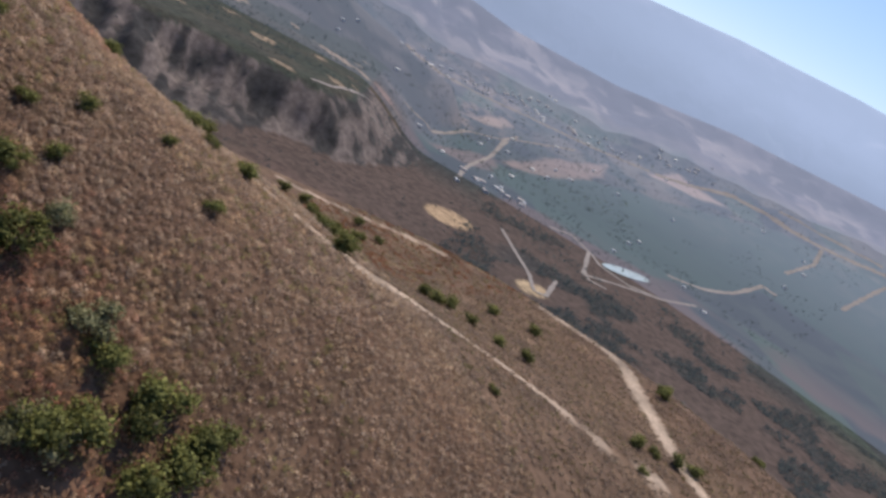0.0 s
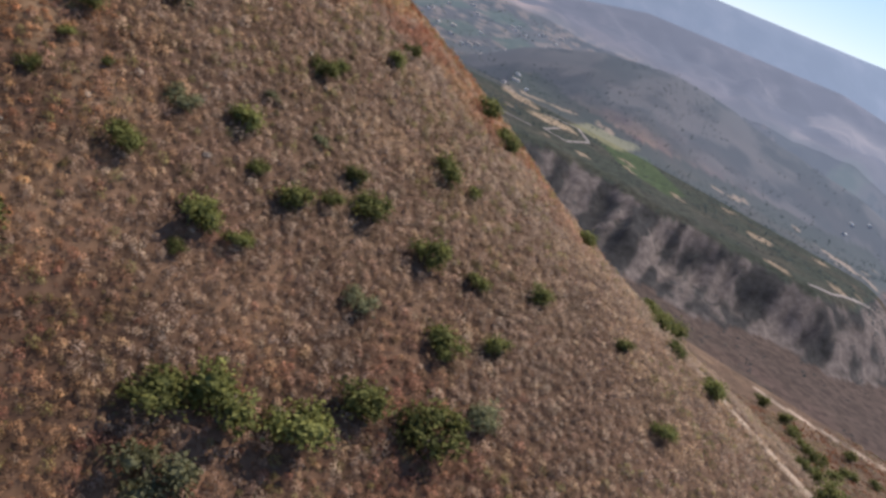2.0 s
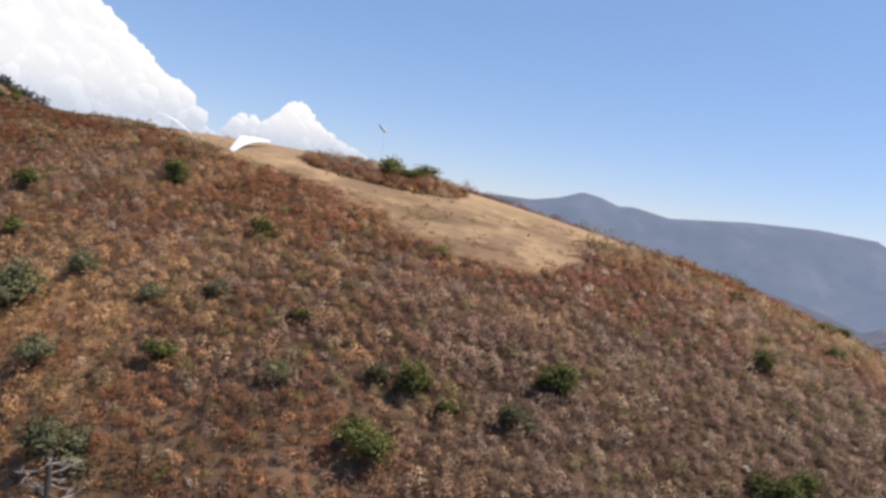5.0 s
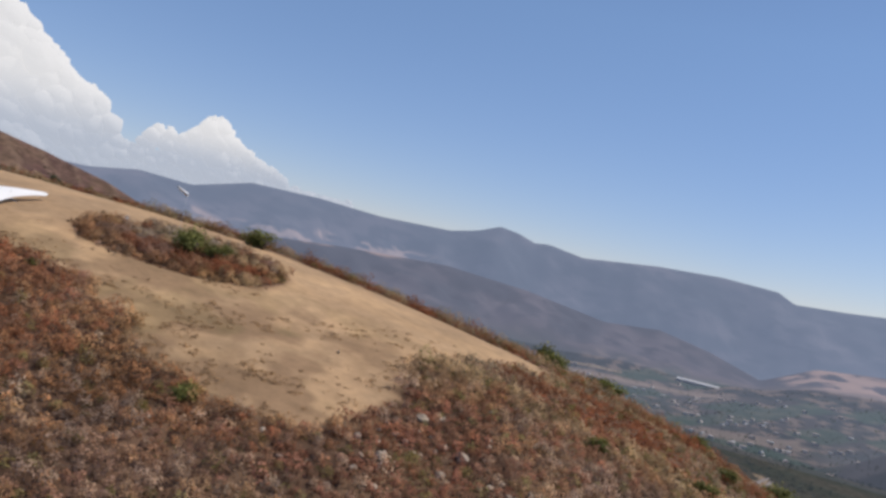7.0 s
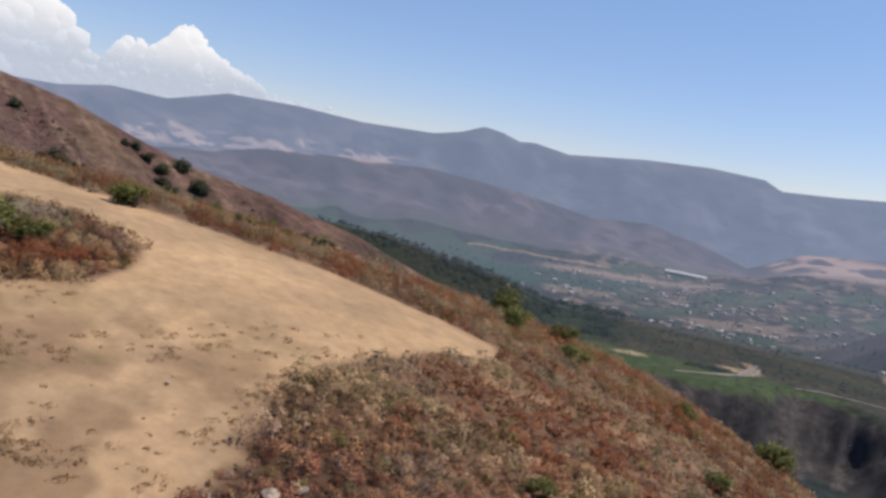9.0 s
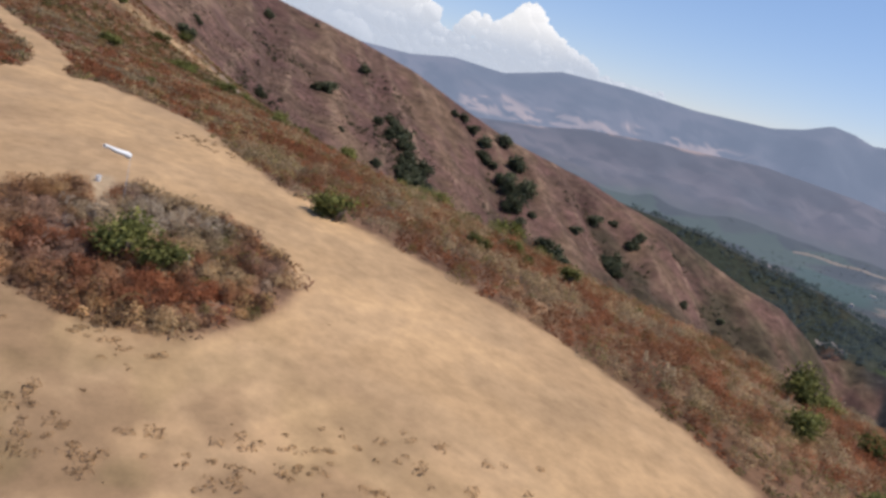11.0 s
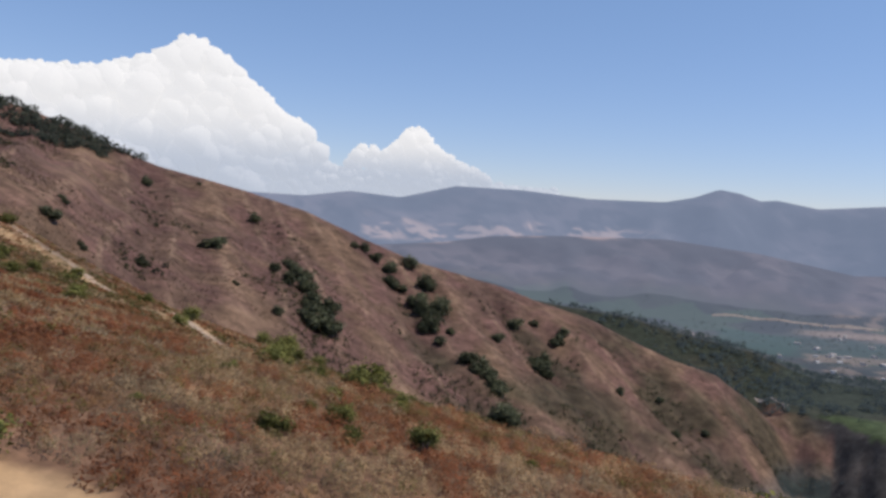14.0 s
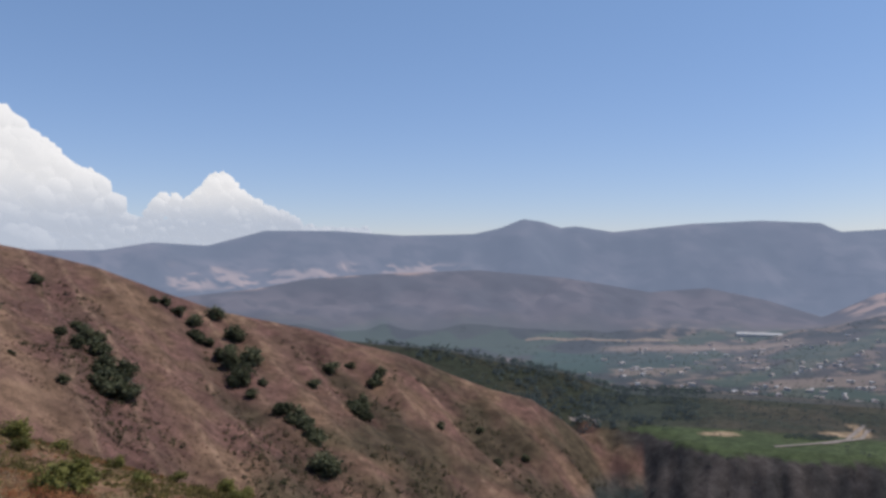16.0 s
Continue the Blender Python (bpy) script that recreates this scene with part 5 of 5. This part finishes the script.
# ---- cumulus over the far range ----
def cloud_material():
    m, n, l, p = material("cloud")
    where, grain = n.new("ShaderNodeTexCoord"), n.new("ShaderNodeTexNoise")
    grain.inputs["Scale"].default_value, grain.inputs["Detail"].default_value = 0.012, 8
    l.new(where.outputs["Object"], grain.inputs["Vector"])
    bump = n.new("ShaderNodeBump")
    bump.inputs["Strength"].default_value, bump.inputs["Distance"].default_value = 0.5, 30
    l.new(grain.outputs["Fac"], bump.inputs["Height"])
    l.new(bump.outputs["Normal"], p.inputs["Normal"])
    tint = n.new("ShaderNodeAttribute")
    tint.attribute_name = "tint"
    p.inputs["Base Color"].default_value = (0.11, 0.11, 0.11, 1)
    p.inputs["Roughness"].default_value = 1.0
    p.inputs["Specular IOR Level"].default_value = 0.0
    # emission stands in for light scattered within the cloud and haze at its base
    l.new(tint.outputs["Color"], p.inputs["Emission Color"])
    p.inputs["Emission Strength"].default_value = 1.0
    return m


CLOUD = cloud_material()


def cumulus(name, label, profile, base_el, count, seed, white, r0=4885.0):
    """Billows heaped under an outline of bearings and elevations, tinted to the haze's colour below."""
    r = np.random.default_rng(seed)
    az_t, el_t = zip(*profile)
    balls = []
    for level in (1, 2):
        bm = bmesh.new()
        bmesh.ops.create_icosphere(bm, subdivisions=level, radius=1.0)
        balls.append((np.array([v.co for v in bm.verts]), np.array([[v.index for v in f.verts] for f in bm.faces])))
        bm.free()
    heaps = {"cloud_top": ([], [], []), "cloud_base": ([], [], [])}
    for k in range(count):
        az = r.uniform(az_t[0], az_t[-1])
        top = np.interp(az, az_t, el_t)
        if k % 3 == 0:
            s, rad = 1.0 - 0.16 * r.random() ** 2, r.uniform(0.12, 0.38)
        else:
            s, rad = r.random() ** 0.9, r.uniform(0.6, 1.5)
        rad *= min(1.0, max(0.35, (top - base_el) / 6.5))
        el = min(base_el + (top - base_el) * s, top - rad * (1.05 if rad > 0.3 else 0.1 + 0.9 * r.random()))
        if el < base_el - 0.9:
            continue
        dist = r0 - 20 - (60 * rad if rad < 0.5 else 10) - 30 * r.random()
        c = np.array([math.sin(radians(az)) * dist, math.cos(radians(az)) * dist, math.tan(radians(el)) * dist])
        size = math.tan(radians(rad)) * dist
        sv, sf = balls[int(rad > 0.2)]
        bumps = fractal(sv[:, 0] * 1.3 + 3 * k + sv[:, 2], sv[:, 1] * 1.3 + sv[:, 2] * 0.7, 0.55, 400 + k, 3) - 0.5
        v = sv * (1 + 0.8 * bumps[:, None]) * size * np.array([1.1, 1.1, 0.95]) + c
        height = np.degrees(np.arctan2(v[:, 2], dist))
        low = step(*white, height)[:, None]
        vs, fs, ts = heaps["cloud_top" if el > base_el + 0.4 * (top - base_el) else "cloud_base"]
        ts.append(np.array((0.45, 0.49, 0.57)) * (1 - low) + np.array((0.74, 0.73, 0.735)) * low)
        fs.append(sf + sum(len(q) for q in vs))
        vs.append(v)
    base = new(name)
    middle = radians((az_t[0] + az_t[-1]) / 2)
    base.location = (math.sin(middle) * r0, math.cos(middle) * r0, math.tan(radians(base_el)) * r0)
    for piece, (vs, fs, ts) in heaps.items():
        ob = new(piece, mesh_from(piece, np.concatenate(vs) - np.array(base.location), np.concatenate(fs), CLOUD, True, np.concatenate(ts)))
        ob.parent = base
    return tagged(base, label, "cloud", "clouds over the range")


# the outline's low tail past bearing -29 is haze built as billows
cumulus("cumulus_cloud", "towering white cumulus cloud with a low bank of haze over the mountains", ((-56, 6.4), (-52, 6.9), (-48, 7.3), (-44, 7.5), (-41, 8.6), (-39.5, 9.0), (-38.7, 9.9), (-37.6, 9.8), (-36.4, 9.2), (-35.2, 8.3), (-34.9, 7.7), (-33.5, 7.0), (-33, 6.0), (-30.8, 5.1), (-29.9, 4.0), (-29.2, 2.7), (-27, 2.3), (-22, 2.4), (-18, 2.0), (-14, 1.9)), 0.6, 1000, 5, (1.8, 5.6))
cumulus("cumulus_cloud", "smaller white cumulus cloud low over the mountains", ((-27.9, 3.0), (-27.2, 4.0), (-26.4, 4.1), (-25.6, 3.7), (-24.6, 4.4), (-24.0, 5.3), (-23.3, 5.6), (-22.6, 4.6), (-21.4, 3.9), (-20.3, 3.3), (-18.6, 2.6)), 1.5, 300, 6, (2.0, 4.6))


# ---- roads and buildings in the valley ----
PALE_DIRT = plain("pale_dirt", (0.235, 0.205, 0.185), 1.0, 0, 0.2, 0.05)


def ribbon(name, label, line, width, lift=1.2):
    """A road draped on the land."""
    pts = []
    for (ax, ay), (bx, by) in zip(line, line[1:]):
        n = max(2, int(math.hypot(bx - ax, by - ay) / 12))
        pts += [(ax + (bx - ax) * k / n, ay + (by - ay) * k / n) for k in range(n)]
    pts.append(line[-1])
    p = np.array(pts, float)
    d = np.gradient(p, axis=0)
    d /= np.linalg.norm(d, axis=1)[:, None]
    side = np.stack([-d[:, 1], d[:, 0]], 1) * (width * (0.25 + 0.2 * rng.random((len(p), 1))))
    v = np.concatenate([np.c_[q, ground_height(q[:, 0], q[:, 1]) + lift] for q in (p + side, p - side)])
    n = len(p)
    i = np.arange(n - 1)
    return tagged(new(name, mesh_from(name, v, np.stack([i, i + n, i + n + 1, i + 1], 1), PALE_DIRT)), label, "road", kind="structure")


for line, width in ((((1472, 647), (1388, 552), (1320, 473), (1255, 422), (1274, 405), (1400, 455)), 13), (((2160, 505), (2284, 442), (2444, 401), (2656, 386), (2653, 335)), 22),
                    (((1640, 900), (1740, 960), (1900, 1036), (2100, 1120), (2376, 1269), (2500, 1300)), 18), (((1795, 585), (1573, 483), (1666, 454), (1837, 391), (2023, 366)), 14),
                    (((2680, 2060), (2620, 1800), (2697, 1640), (2839, 1482), (2960, 1300), (3104, 1060)), 34), (((3104, 1033), (3340, 800), (3322, 542), (3330, 359), (3406, 195)), 46),
                    (((3420, 640), (3440, 420), (3450, 225)), 26), (((2870, 390), (3086, 369), (3300, 410)), 22), (((2863, 187), (3311, 164)), 22), (((1776, 1248), (1856, 1180), (2200, 1290), (2383, 1260), (1947, 1050)), 14),
                    (((2400, 1280), (2600, 1260), (2800, 1230)), 15), (((1768, 692), (1843, 664), (1788, 572), (1741, 523), (1746, 445), (1838, 390)), 15), (((1616, 505), (1563, 462), (1590, 430)), 14),
                    (((833, 1596), (921, 1586), (896, 1470), (800, 1385), (760, 1420), (833, 1500)), 12), (((1154, 996), (1214, 990), (1380, 1043)), 14), (((-201, 3440), (90, 3450), (388, 3410)), 40), (((-9, 1665), (41, 1580)), 14),
                    (((300, 1420), (360, 1447), (424, 1488), (488, 1610)), 11), (((378, 1450), (450, 1500), (485, 1577)), 10), (((514, 1460), (560, 1470), (640, 1440), (720, 1400)), 10)):
    ribbon("road", "pale dirt road across the valley", line, width)

WATER = plain("reservoir_liner", (0.42, 0.50, 0.50), 0.15, 0, 0.08, 0.05)
bm = bmesh.new()
bmesh.ops.create_circle(bm, cap_ends=True, segments=28, radius=1)
for v in bm.verts:
    v.co = Vector((1845 + 88 * v.co.x + 10 * v.co.y, 498 - 26 * v.co.x + 26 * v.co.y, at_ground(1845, 498) + 2.5))
me = bpy.data.meshes.new("reservoir")
bm.to_mesh(me)
bm.free()
me.materials.append(WATER)
tagged(new("reservoir", me), "pale blue-green reservoir on the valley floor", "reservoir", kind="structure")

WALL_PAINT = plain("pale_wall", (0.55, 0.52, 0.48), 0.8, 0, 0.1, 0.3)
ROOF = plain("roof_sheet", (0.38, 0.34, 0.32), 0.7, 0, 0.25, 0.3)
WHITE_ROOF = plain("white_roof", (0.46, 0.46, 0.46), 0.5, 0, 0.05, 0.2)


def building(x, y, length, depth, high, turn, roof_mat, label, group):
    base = new("house" if length < 60 else "long_shed")
    base.matrix_basis = pose(x, y, at_ground(x, y) - 0.5, 0, 0, turn)
    bm = bmesh.new()
    bmesh.ops.create_cube(bm, size=1)
    bmesh.ops.transform(bm, matrix=Matrix.Translation((0, 0, high / 2)) @ Matrix.Diagonal((length, depth, high, 1)), verts=bm.verts)
    part("wall", bm, WALL_PAINT, base)
    bm = bmesh.new()
    l, d, e = length / 2 + 0.5, depth / 2 + 0.5, depth * 0.2
    v = [bm.verts.new(c) for c in ((-l, -d, high), (l, -d, high), (l, d, high), (-l, d, high), (-l, 0, high + e), (l, 0, high + e))]
    for f in ((0, 1, 5, 4), (2, 3, 4, 5), (1, 2, 5), (3, 0, 4), (3, 2, 1, 0)):
        bm.faces.new([v[k] for k in f])
    part("roof", bm, roof_mat, base)
    return tagged(base, label, "house", group)


r = random.Random(12)
first = [building(0, 2600, 15, 9, 5, 0, WHITE_ROOF, "small pale house far off in the valley", "valley houses"), building(60, 2500, 19, 11, 6, 0, ROOF, "small grey-roofed house far off in the valley", "valley houses")]
TOWN = (((2719, 2024), (2626, 1805)), ((2736, 1740), (3062, 1617)), ((3062, 1617), (3080, 1330)), ((3062, 1278), (3263, 1184)), ((1786, 893), (1709, 810)), ((143, 2813), (323, 2859)), ((441, 2551), (827, 2544)),
        ((600, 2780), (830, 2820)), ((3263, 1184), (3380, 900)))
for k in range(290):
    az, rr = radians(r.uniform(1, 27) if k % 4 else r.uniform(48, 84)), r.uniform(2000, 3450)
    x, y = rr * math.sin(az), rr * math.cos(az)
    if k >= 170:
        (ax, ay), (bx, by) = r.choice(TOWN)
        u, side = r.random(), r.gauss(0, 1)
        x, y = ax + (bx - ax) * u + 70 * side, ay + (by - ay) * u + 45 * r.gauss(0, 1)
    copy_thing(first[k % 2], pose(x, y, at_ground(x, y) - 0.5, 0, 0, r.random() * 180))
building(690, 3440, 165, 34, 9, -12, WHITE_ROOF, "long white shed on the far side of the valley", "")
